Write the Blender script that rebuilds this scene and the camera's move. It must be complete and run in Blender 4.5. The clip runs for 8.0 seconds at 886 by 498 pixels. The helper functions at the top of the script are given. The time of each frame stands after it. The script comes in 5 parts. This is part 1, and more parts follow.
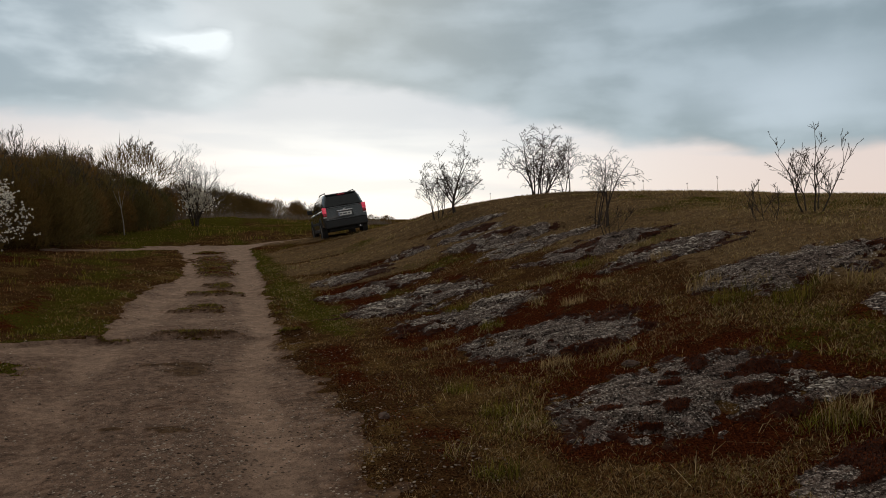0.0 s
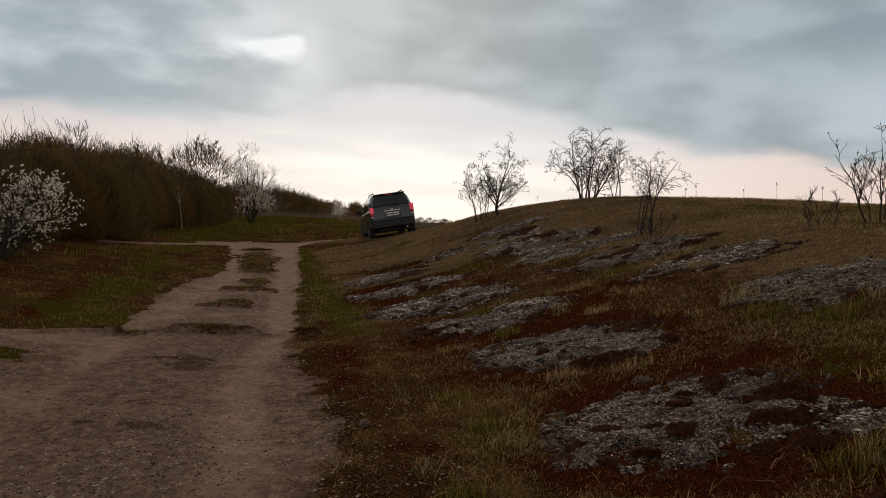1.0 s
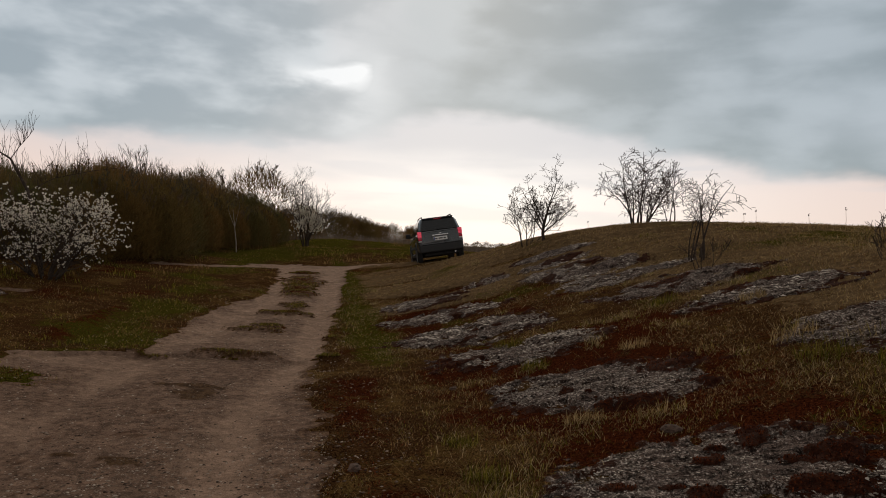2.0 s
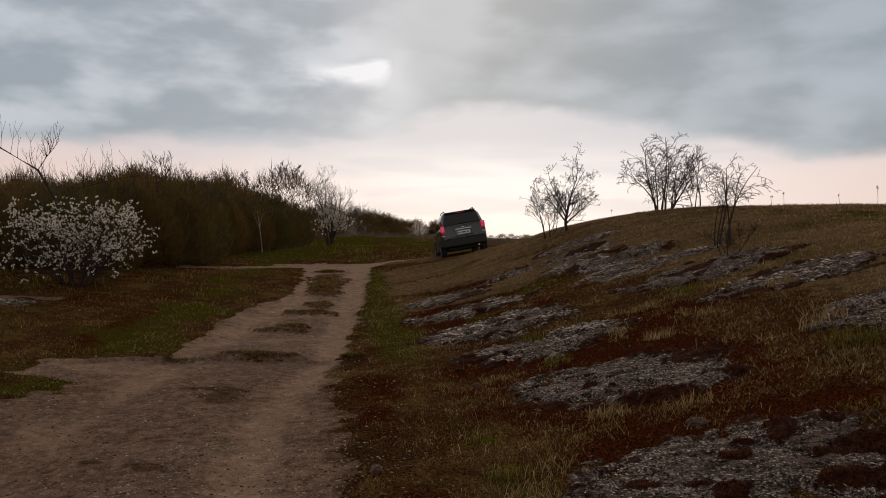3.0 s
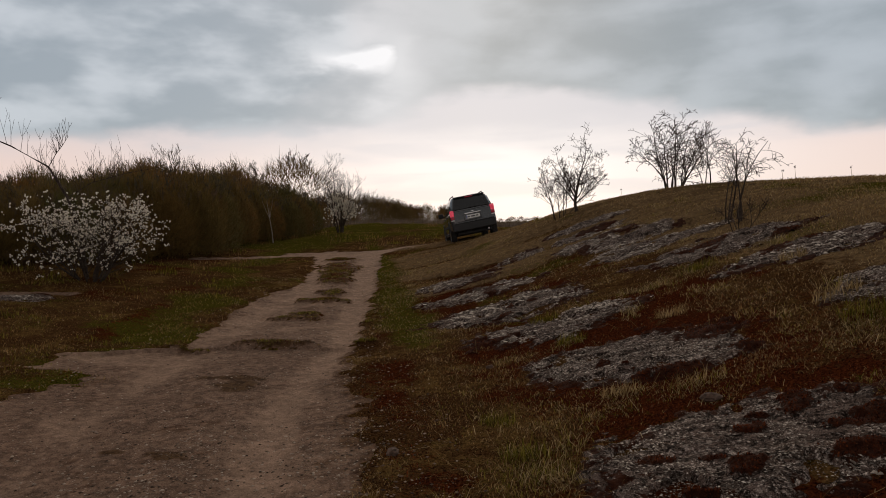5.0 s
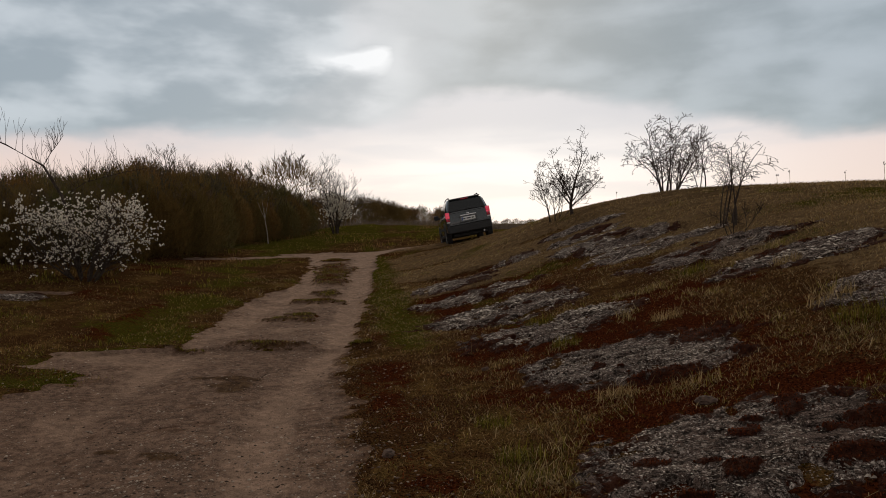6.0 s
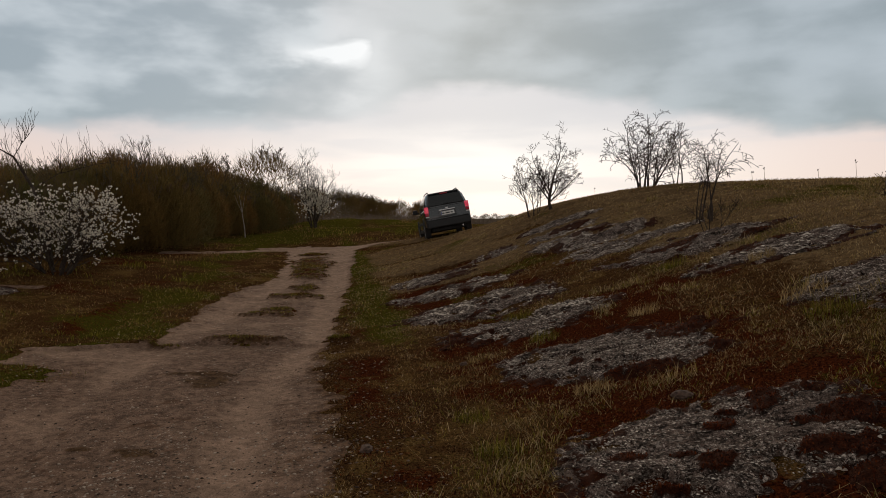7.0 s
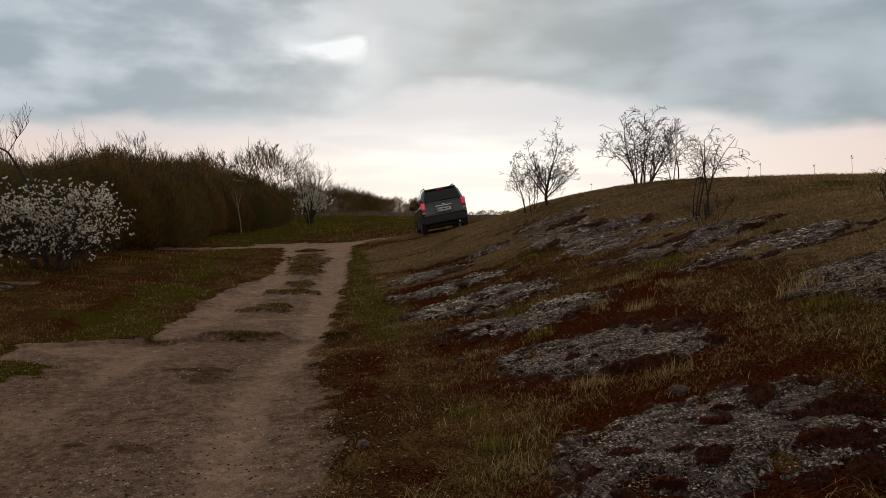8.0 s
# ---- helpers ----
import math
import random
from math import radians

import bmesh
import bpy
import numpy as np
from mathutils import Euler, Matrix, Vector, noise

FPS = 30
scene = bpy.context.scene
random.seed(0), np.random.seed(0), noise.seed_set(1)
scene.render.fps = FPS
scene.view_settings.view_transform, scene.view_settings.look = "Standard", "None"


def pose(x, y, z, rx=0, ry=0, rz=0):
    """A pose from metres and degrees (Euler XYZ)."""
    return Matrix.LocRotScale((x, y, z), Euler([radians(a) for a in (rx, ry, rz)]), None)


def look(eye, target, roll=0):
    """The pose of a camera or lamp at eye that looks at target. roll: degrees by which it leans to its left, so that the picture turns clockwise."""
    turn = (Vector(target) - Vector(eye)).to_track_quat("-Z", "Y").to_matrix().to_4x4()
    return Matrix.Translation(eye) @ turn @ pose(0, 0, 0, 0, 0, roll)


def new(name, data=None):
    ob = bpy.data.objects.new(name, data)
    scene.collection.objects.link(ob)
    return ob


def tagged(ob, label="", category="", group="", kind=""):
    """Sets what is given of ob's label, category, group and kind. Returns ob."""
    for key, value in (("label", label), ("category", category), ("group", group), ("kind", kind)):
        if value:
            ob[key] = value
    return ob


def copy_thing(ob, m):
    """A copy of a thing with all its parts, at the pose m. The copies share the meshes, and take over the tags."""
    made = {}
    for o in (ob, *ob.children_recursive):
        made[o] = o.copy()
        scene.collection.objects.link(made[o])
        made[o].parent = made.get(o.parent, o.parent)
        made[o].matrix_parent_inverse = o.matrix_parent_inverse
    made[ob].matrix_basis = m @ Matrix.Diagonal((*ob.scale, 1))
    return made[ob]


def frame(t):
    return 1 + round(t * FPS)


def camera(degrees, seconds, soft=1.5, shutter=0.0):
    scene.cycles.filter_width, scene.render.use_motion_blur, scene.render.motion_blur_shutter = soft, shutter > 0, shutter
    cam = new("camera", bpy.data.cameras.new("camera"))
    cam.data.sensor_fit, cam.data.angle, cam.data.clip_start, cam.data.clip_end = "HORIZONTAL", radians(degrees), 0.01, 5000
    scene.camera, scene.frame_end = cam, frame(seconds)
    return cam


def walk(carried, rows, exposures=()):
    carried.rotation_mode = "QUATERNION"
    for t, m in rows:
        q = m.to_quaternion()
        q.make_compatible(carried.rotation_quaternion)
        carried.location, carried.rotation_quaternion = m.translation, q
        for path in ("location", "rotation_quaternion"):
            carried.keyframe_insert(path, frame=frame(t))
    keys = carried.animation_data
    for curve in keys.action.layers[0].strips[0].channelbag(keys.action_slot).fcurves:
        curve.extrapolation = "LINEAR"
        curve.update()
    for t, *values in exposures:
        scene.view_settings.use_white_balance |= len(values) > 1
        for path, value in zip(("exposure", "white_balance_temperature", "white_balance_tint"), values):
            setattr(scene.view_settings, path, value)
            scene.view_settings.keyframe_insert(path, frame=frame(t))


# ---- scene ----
cam = camera(66.6, 8.0, soft=0.9)
PATH = [
    (0, (-0.038, 0.026, 1.646), (-0.033, 2.024, 1.557), 0.3),
    (0.3, (0.066, 0.039, 1.671), (-0.04, 2.035, 1.61), 1.1),
    (0.5, (0.309, 0.173, 1.637), (0.085, 2.16, 1.593), 1.8),
    (0.7, (0.408, 0.29, 1.62), (0.176, 2.276, 1.552), 1.4),
    (1, (0.514, 0.477, 1.578), (0.332, 2.467, 1.5), 1.9),
    (1.2, (0.59, 0.599, 1.595), (0.404, 2.588, 1.495), 1.7),
    (1.5, (0.684, 0.748, 1.6), (0.493, 2.737, 1.507), 2.3),
    (1.7, (0.78, 0.906, 1.595), (0.472, 2.882, 1.586), 3.4),
    (2.8, (0.952, 1.081, 1.626), (0.541, 3.038, 1.59), 1.3),
    (3, (0.954, 1.075, 1.632), (0.516, 3.026, 1.598), 0.3),
    (3.5, (0.966, 1.067, 1.63), (0.5, 3.012, 1.597), -1.4),
    (4, (0.962, 1.077, 1.617), (0.487, 3.019, 1.545), -1.9),
    (4.5, (0.953, 1.117, 1.617), (0.488, 3.06, 1.533), -1.6),
    (4.7, (0.961, 1.072, 1.618), (0.494, 3.015, 1.538), -1.5),
    (5.8, (0.961, 1.065, 1.618), (0.501, 3.01, 1.542), -1.1),
    (6, (0.948, 1.056, 1.621), (0.495, 3.002, 1.548), -1.0),
    (6.5, (0.942, 1.067, 1.617), (0.531, 3.023, 1.543), -0.6),
    (7, (0.944, 1.072, 1.622), (0.552, 3.032, 1.532), -0.7),
    (7.5, (0.941, 1.08, 1.616), (0.555, 3.039, 1.517), -0.7),
    (8, (0.941, 1.079, 1.613), (0.559, 3.04, 1.512), -0.7),
]
# the automatic white balance drifts a little: seconds, stops, kelvin, tint
TINTS = [(0, 0, 6120, 6), (0.5, 0, 6250, 8), (1, -0.07, 6400, 10), (1.7, -0.02, 6420, 10), (3, -0.10, 6500, 14), (4.5, -0.05, 6520, 14), (6, -0.03, 6400, 11), (8, -0.02, 6400, 10)]
walk(cam, [(t, look(eye, target, roll)) for t, eye, target, roll in PATH], TINTS)

# ---- world and light ----
world = bpy.data.worlds.new("overcast_evening_sky")
scene.world = world
world.use_nodes = True
SUN_AZ, SUN_EL = -10.0, 24.0          # degrees left of straight ahead, above the horizon


class Nodes:
    """Short hand for building a node tree."""

    def __init__(self, tree):
        self.t = tree
        tree.nodes.clear()

    def n(self, kind, **kw):
        node = self.t.nodes.new(kind)
        ins = kw.pop("ins", {})
        if "operation" in kw:
            node.operation = kw["operation"]
        if "clamp" in kw:
            node.use_clamp = kw["clamp"]
        if "data_type" in kw:
            node.data_type, node.blend_type = kw["data_type"], kw["blend_type"]
        if "interpolation_type" in kw:
            node.interpolation_type = kw["interpolation_type"]
        if "attribute_name" in kw:
            node.attribute_name = kw["attribute_name"]
        for k, v in ins.items():
            self.put(node.inputs[k], v)
        return node

    def put(self, socket, v):
        if isinstance(v, bpy.types.NodeSocket):
            self.t.links.new(v, socket)
        elif isinstance(v, bpy.types.Node):
            self.t.links.new(v.outputs[0], socket)
        else:
            if isinstance(v, tuple) and len(v) == 3 and len(socket.default_value) == 4:
                v = (*v, 1.0)
            socket.default_value = v

    def math(self, op, a, b=0.0, c=0.0, clamp=False):
        m = self.n("ShaderNodeMath", operation=op, clamp=clamp)
        for s, v in zip(m.inputs, (a, b, c)):
            self.put(s, v)
        return m.outputs[0]

    def mix(self, f, a, b, kind="MIX"):
        m = self.n("ShaderNodeMix", data_type="RGBA", blend_type=kind)
        self.put(m.inputs[0], f)
        self.put(m.inputs[6], a)
        self.put(m.inputs[7], b)
        return m.outputs[2]

    def ramp(self, v, lo, hi, a=0.0, b=1.0):
        m = self.n("ShaderNodeMapRange", interpolation_type="SMOOTHSTEP")
        for s, x in zip(m.inputs, (v, lo, hi, a, b)):
            self.put(s, x)
        return m.outputs[0]

    def noise(self, vec, scale, detail=4.0, rough=0.55, distort=0.0):
        m = self.n("ShaderNodeTexNoise")
        if vec is not None:
            self.put(m.inputs["Vector"], vec)
        for k, x in (("Scale", scale), ("Detail", detail), ("Roughness", rough), ("Distortion", distort)):
            m.inputs[k].default_value = x
        return m.outputs[0]


w = Nodes(world.node_tree)
way = w.n("ShaderNodeTexCoord").outputs["Generated"]
sep = w.n("ShaderNodeSeparateXYZ", ins={0: way})
zz = w.math("MAXIMUM", sep.outputs[2], 0.0)
flat = w.math("ADD", zz, 0.09)
cu = w.math("DIVIDE", sep.outputs[0], flat)
cv = w.math("DIVIDE", sep.outputs[1], flat)
layer = w.n("ShaderNodeCombineXYZ", ins={0: cu, 1: cv, 2: 1.7}).outputs[0]
az = w.math("MULTIPLY", w.math("ARCTAN2", sep.outputs[0], sep.outputs[1]), 57.3)      # degrees right of straight ahead
el = w.math("MULTIPLY", w.math("ARCSINE", sep.outputs[2]), 57.3)                       # degrees above the horizon


def bell(v, mid, wide, tall=1.0):
    return w.math("MULTIPLY", w.math("EXPONENT", w.math("MULTIPLY", w.math("POWER", w.math("DIVIDE", w.math("SUBTRACT", v, mid), wide), 2.0), -1.0)), tall)


def plus(*terms):
    total = terms[0]
    for t in terms[1:]:
        total = w.math("ADD", total, t)
    return total


def swing(tex, amp):
    """A noise turned into an offset of either sign."""
    return w.math("MULTIPLY", w.math("SUBTRACT", tex, 0.5), amp)


bands = w.n("ShaderNodeCombineXYZ", ins={0: w.math("MULTIPLY", az, 0.052), 1: w.math("MULTIPLY", el, 0.115), 2: 0.35}).outputs[0]
low = w.noise(bands, 1.3, 6.0, 0.52, 0.1)
lumpy = w.noise(bands, 2.6, 4.5, 0.48, 0.1)
streak = w.noise(w.n("ShaderNodeCombineXYZ", ins={0: w.math("MULTIPLY", az, 0.05), 1: w.math("MULTIPLY", el, 0.42), 2: 4.1}).outputs[0], 1.3, 4.0, 0.45, 0.3)
high = w.noise(layer, 0.8, 6.0, 0.6, 0.3)
azw = plus(az, swing(lumpy, 7.0), swing(low, 6.0))
elw = plus(el, swing(lumpy, 4.2), swing(streak, 1.0))
near_sun = bell(az, -7.0, 22.0)
# below the deck: cream over the horizon, widest below the hidden sun, pinkish to both sides, with faint grey bars
cream = w.mix(near_sun, (0.80, 0.62, 0.55), (0.965, 0.912, 0.872))
cream = w.mix(w.ramp(plus(el, swing(lumpy, 3.0)), 4.4, 9.0, 0.0, 0.85), cream, (0.57, 0.57, 0.595))
cream = w.mix(w.ramp(streak, 0.48, 0.66, 0.0, 0.40), cream, (0.60, 0.60, 0.63))
# the broken lower edge of the deck
rim_of_deck = plus(7.0, bell(az, -11.0, 8.5, 3.7), bell(az, 1.0, 9.0, 2.1), bell(az, -29.0, 7.0, 0.9), w.ramp(az, 6.0, 28.0, 0.0, -1.7))
over = w.ramp(w.math("SUBTRACT", elw, rim_of_deck), -0.9, 0.8)
# the darker bank on one side ends in a ragged front; the bank on the other side fades in softly
front = plus(-27.5, w.math("MULTIPLY", w.ramp(el, 8.0, 15.5), 7.8), w.ramp(el, 15.5, 19.0, 0.0, -2.5))
bank_l = w.ramp(w.math("SUBTRACT", plus(az, swing(lumpy, 5.0), swing(low, 2.0)), front), 1.4, -1.2)
bank_r = w.ramp(azw, -18.0, -9.0)
thin_deck = w.mix(w.ramp(lumpy, 0.35, 0.65), (0.37, 0.41, 0.435), (0.52, 0.545, 0.565))
col_l = w.mix(w.ramp(plus(w.math("MULTIPLY", lumpy, 0.8), w.math("MULTIPLY", streak, 0.2)), 0.42, 0.66), (0.315, 0.365, 0.395), (0.54, 0.585, 0.61))
col_r = w.mix(w.ramp(plus(w.math("MULTIPLY", low, 0.6), w.math("MULTIPLY", streak, 0.12), w.math("MULTIPLY", lumpy, 0.3)), 0.40, 0.64), (0.252, 0.297, 0.315), (0.41, 0.460, 0.488))
col_r = w.mix(w.math("MULTIPLY", bell(plus(az, swing(low, 8.0)), 27.0, 8.0), bell(elw, 9.5, 3.0, 0.8)), col_r, (0.55, 0.595, 0.635))
deck = w.mix(bank_r, w.mix(bank_l, thin_deck, col_l), col_r)
deck = w.mix(w.ramp(sep.outputs[1], 0.25, -0.35), deck, (0.42, 0.385, 0.345))
sky_c = w.mix(over, cream, deck)
# a gap before the ragged front where the brighter layer above shows
gap = w.math("MULTIPLY", bell(plus(az, swing(lumpy, 9.0)), -20.6, 2.9), bell(plus(el, swing(lumpy, 6.0), w.math("MULTIPLY", az, 0.12)), 10.7, 1.25))
glow = w.math("MULTIPLY", bell(azw, -17.5, 2.6), bell(elw, 13.0, 3.6, 0.45))
sky_c = w.mix(w.math("MAXIMUM", w.math("MINIMUM", w.math("MULTIPLY", gap, 1.25), 0.95), glow), sky_c, (0.86, 0.88, 0.885))
overhead = w.ramp(sep.outputs[2], 0.33, 0.75)
sky_c = w.mix(overhead, sky_c, w.mix(high, (0.25, 0.235, 0.21), (0.46, 0.43, 0.385)))
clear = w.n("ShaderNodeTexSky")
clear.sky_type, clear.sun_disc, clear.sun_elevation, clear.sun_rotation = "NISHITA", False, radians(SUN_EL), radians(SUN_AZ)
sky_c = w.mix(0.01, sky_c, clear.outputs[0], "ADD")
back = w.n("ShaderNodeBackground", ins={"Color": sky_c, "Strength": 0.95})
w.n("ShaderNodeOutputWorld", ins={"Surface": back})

lamp = bpy.data.lights.new("veiled_sun", "SUN")
lamp.energy, lamp.angle, lamp.color = 1.0, radians(25), (1.0, 0.83, 0.64)
sun = new("veiled_sun", lamp)
a, e = radians(SUN_AZ), radians(SUN_EL)
sun.matrix_world = look((40 * math.sin(a) * math.cos(e), 40 * math.cos(a) * math.cos(e), 40 * math.sin(e)), (0, 0, 0))

# ---- numbers of the land ----
P0, AHEAD, SIDE = (-3.2, 9.0), (-0.36, 0.933), (0.933, 0.36)   # a point of the track, its heading, its right


def to_us(x, y):
    return SIDE[0] * (x - P0[0]) + SIDE[1] * (y - P0[1]), AHEAD[0] * (x - P0[0]) + AHEAD[1] * (y - P0[1])


def to_xy(u, s):
    return P0[0] + SIDE[0] * u + AHEAD[0] * s, P0[1] + SIDE[1] * u + AHEAD[1] * s


def sstep(a, b, x):
    t = np.clip((x - a) / (b - a), 0, 1)
    return t * t * (3 - 2 * t)


def soft(x, k):
    return k * np.logaddexp(0, np.asarray(x, float) / k)


def vnoise(x, y, seed=0):
    x, y = np.asarray(x, float), np.asarray(y, float)
    xi, yi = np.floor(x), np.floor(y)
    fx, fy = x - xi, y - yi
    fx, fy = fx * fx * (3 - 2 * fx), fy * fy * (3 - 2 * fy)

    def hsh(i, j):
        v = np.sin(i * 127.1 + j * 311.7 + seed * 74.7) * 43758.5453
        return v - np.floor(v)
    a = hsh(xi, yi) * (1 - fx) + hsh(xi + 1, yi) * fx
    b = hsh(xi, yi + 1) * (1 - fx) + hsh(xi + 1, yi + 1) * fx
    return (a * (1 - fy) + b * fy) * 2 - 1


def fbm(x, y, seed=0, octaves=4):
    v, amp, tot = 0, 1.0, 0
    for k in range(octaves):
        v = v + amp * vnoise(x * 2 ** k + 17.3 * k, y * 2 ** k - 9.1 * k, seed + k)
        tot += amp
        amp *= 0.5
    return v / tot


def lie(x, y):
    """Height of the land without its small bumps."""
    x, y = np.asarray(x, float), np.asarray(y, float)
    u, s = to_us(x, y)
    sc = s - soft(s - 34, 4)
    along = 0.06 * soft(sc - 4, 1.2) - 0.035 * soft(sc - 12, 2)
    steep = 0.298 + 0.045 * np.exp(-((s - 5) / 5) ** 2)
    crest = 10.4 - 0.28 * soft(s, 0.5)
    hill = steep * (soft(u - 2.4, 0.5) - soft(u - np.maximum(crest, 5), 0.7)) * (1 - 0.80 * sstep(8, 25, s))
    hill = hill + 0.27 * np.exp(-((u - 7.0) / 2.0) ** 2 - ((s - 7.0) / 3.5) ** 2)
    hill = hill - 0.31 * sstep(4.8, 0.8, s) * sstep(7.4, 10.2, u)
    hill = hill - hill * sstep(45, 90, s) * 0.6
    left = 0.10 * (soft(-u - 1.8, 0.5) - soft(-u - 8.0, 1.0))
    dip = 0.55 * sstep(-4.5, -8.0, u) * sstep(10.0, 13.5, s)
    return along + hill + left - dip


def slab_list():
    """Granite outcrops: across and along the track, half sizes, turn, seed."""
    big = [
        ("A", 3.28, -5.38, 0.92, 0.62, -0.20, 3), ("A2", 3.36, -7.08, 0.50, 0.34, 0.2, 2), ("A3", 3.92, -6.10, 0.36, 0.13, -0.6, 11),
        ("B", 3.52, -3.18, 1.00, 0.58, -0.45, 22), ("C", 3.24, 0.80, 1.10, 0.68, -0.34, 4),
        ("C2", 3.36, -1.10, 1.06, 0.54, -0.27, 5), ("G", 3.20, 2.78, 1.02, 0.54, -0.29, 6),
        ("H", 3.1, 4.5, 0.88, 0.46, -0.5, 7), ("D", 6.16, 0.10, 1.14, 0.52, -0.41, 8),
        ("E", 6.40, -1.68, 1.00, 0.46, -0.30, 9), ("F", 6.18, -3.88, 0.98, 0.60, -0.34, 10), ("F2", 5.75, -5.40, 0.45, 0.20, 0.3, 18),
        ("O", 8.0, -4.9, 0.7, 0.4, -0.2, 16), ("P", -5.08, 4.7, 0.50, 0.34, 0.3, 17),
    ]
    rows = [("R", 5.75 + 0.30 * math.sin(2.1 * k), 1.75 + 0.85 * k, 0.78 + 0.12 * math.sin(3.3 * k), 0.33, -0.50 + 0.08 * (k % 3), 30 + k) for k in range(5)]
    rows += [("S", 6.55, 1.45, 0.5, 0.2, -0.2, 50), ("S", 4.55, 5.1, 0.55, 0.2, -0.6, 51)]
    return big + rows


SLABS = slab_list()


def slab_mask(x, y, slab):
    """Above 0 inside the ragged outline of a slab."""
    _, u0, s0, hu, hs, turn, seed = slab
    hu, hs = hu * 1.06, hs * 1.18
    u, s = to_us(x, y)
    du, ds = u - u0, s - s0
    p, q = du * math.cos(turn) + ds * math.sin(turn), -du * math.sin(turn) + ds * math.cos(turn)
    r = np.sqrt((p / hu) ** 2 + (q / hs) ** 2)
    r = r + (0.18 if hs > 0.6 else 0.28) * fbm(x * 1.7, y * 1.7, seed, 3) + 0.26 * fbm(x * 5.5, y * 5.5, seed + 40, 3) + 0.16 * fbm(x * 17, y * 17, seed + 41, 2)
    return 1 - r


def rock_mask(x, y):
    """The largest of all slab masks; far from every slab a low number."""
    x, y = np.asarray(x, float), np.asarray(y, float)
    m = np.full(x.shape, -9.0)
    for sl in SLABS:
        cx, cy = to_xy(sl[1], sl[2])
        near = (x - cx) ** 2 + (y - cy) ** 2 < (2.2 * max(sl[3], sl[4])) ** 2
        if near.any():
            m[near] = np.maximum(m[near], slab_mask(x[near], y[near], sl))
    return m


# cushions of moss on the outcrop nearest to the track: across, along, half width, half depth
CUSHIONS = [(3.70, -5.08, 0.12, 0.21), (3.32, -5.26, 0.13, 0.07), (3.62, -5.80, 0.20, 0.11), (3.94, -5.49, 0.13, 0.08), (3.75, -5.54, 0.25, 0.05), (4.01, -5.12, 0.10, 0.05),
            (3.44, -5.12, 0.10, 0.05), (3.60, -6.12, 0.14, 0.12), (2.73, -5.70, 0.13, 0.04), (2.71, -5.29, 0.12, 0.05), (3.05, -5.62, 0.08, 0.07), (2.96, -5.46, 0.07, 0.04)]


def fur_mask(x, y):
    """Above 0 where cushions of moss grow on the rock."""
    u, s = to_us(x, y)
    m = fbm(x * 2.1, y * 2.1, 120, 3) + 0.40 * fbm(x * 7.5, y * 7.5, 121, 3) - 0.13
    m = m - 0.26 * sstep(-4.5, -3.9, s) - 0.22 * sstep(4.9, 5.3, u) * sstep(-1.8, -3.2, s) - 0.06 * sstep(-5.2, -5.8, s)
    near = np.full(np.shape(u), -9.0)
    for u0, s0, hw, hd in CUSHIONS:
        across, deep = 0.70 * (u - u0) - 0.71 * (s - s0), 0.60 * (u - u0) + 0.80 * (s - s0)
        near = np.maximum(near, 1 - np.sqrt((across / hw) ** 2 + (deep / hd) ** 2))
    near = 0.35 * np.clip(near, -1, 1) + 0.30 * fbm(x * 9, y * 9, 122, 3)
    here = sstep(-4.2, -4.5, s) * sstep(-6.6, -6.3, s) * sstep(4.6, 4.3, u)
    return m * (1 - here) + near * here


def rut_lines(u, s):
    """1 in the two wheel ruts of the track, falling off beside them."""
    rut_r = np.interp(s, (-5, -1.8, 0, 3, 8, 15), (0.27, 0.38, 0.80, 0.98, 1.28, 1.55))
    rut_l = np.interp(s, (-5, 0, 2, 4.5, 6.5, 10, 15), (-1.45, -1.25, -0.80, -0.70, -0.20, 0.00, 0.0))
    return np.clip(np.exp(-((u - rut_r) / 0.25) ** 2) + np.exp(-((u - rut_l) / 0.32) ** 2), 0, 1)


def road_mask(x, y):
    """Above 0 on bare dirt and gravel."""
    x, y = np.asarray(x, float), np.asarray(y, float)
    u, s = to_us(x, y)
    wob = 0.16 * fbm(x * 0.9, y * 0.9, 60, 3) + (0.16 + 0.16 * sstep(0.3, -1.0, s)) * fbm(x * 4, y * 4, 61, 4)
    right = 0.98 + 0.02 * soft(s + 3, 1.5) + 0.055 * soft(s - 1.5, 1.5)
    left = np.interp(s, (-8, 3, 5.3, 6.8, 8.2, 11, 17), (-1.2, -1.25, -1.14, -0.80, -0.22, -0.15, -0.50))
    strip = np.minimum(np.minimum(right - u, u - left), 17 - s)
    # the mouth of a side track that joins near the walker, with a tongue of grass in it
    brow = 0.80 + 0.41 * np.minimum(u + 1.13, 0) - 0.28 * np.maximum(u + 1.13, 0)
    lobe = np.minimum(np.minimum(brow - s, u + 2.75), np.minimum(0.8 * (s + 1.15 + 0.8 * (u + 1.85)), right - u))
    low = np.minimum(np.minimum(0.64 * (1.2 * (u + 1.85) - 1.25 - s), u + 6.5), right - u)
    # the cross tracks past the far end
    far = np.minimum(1.0 - np.abs(s - 17.1 - 0.10 * u), np.minimum(u + 1.6, 14 - u))
    side = np.minimum(0.40 - 0.66 * np.abs(s - 17.2 - 1.05 * (u + 0.5)), np.minimum(u + 4.2, 0.5 - u))
    left_bit = np.minimum(0.30 - np.abs(s - 5.5 - 0.35 * (u + 5)), np.minimum(u + 9, -4.6 - u))
    m = np.maximum(np.maximum(strip, lobe), np.maximum(low, np.maximum(np.maximum(far, left_bit), side)))
    return m + wob


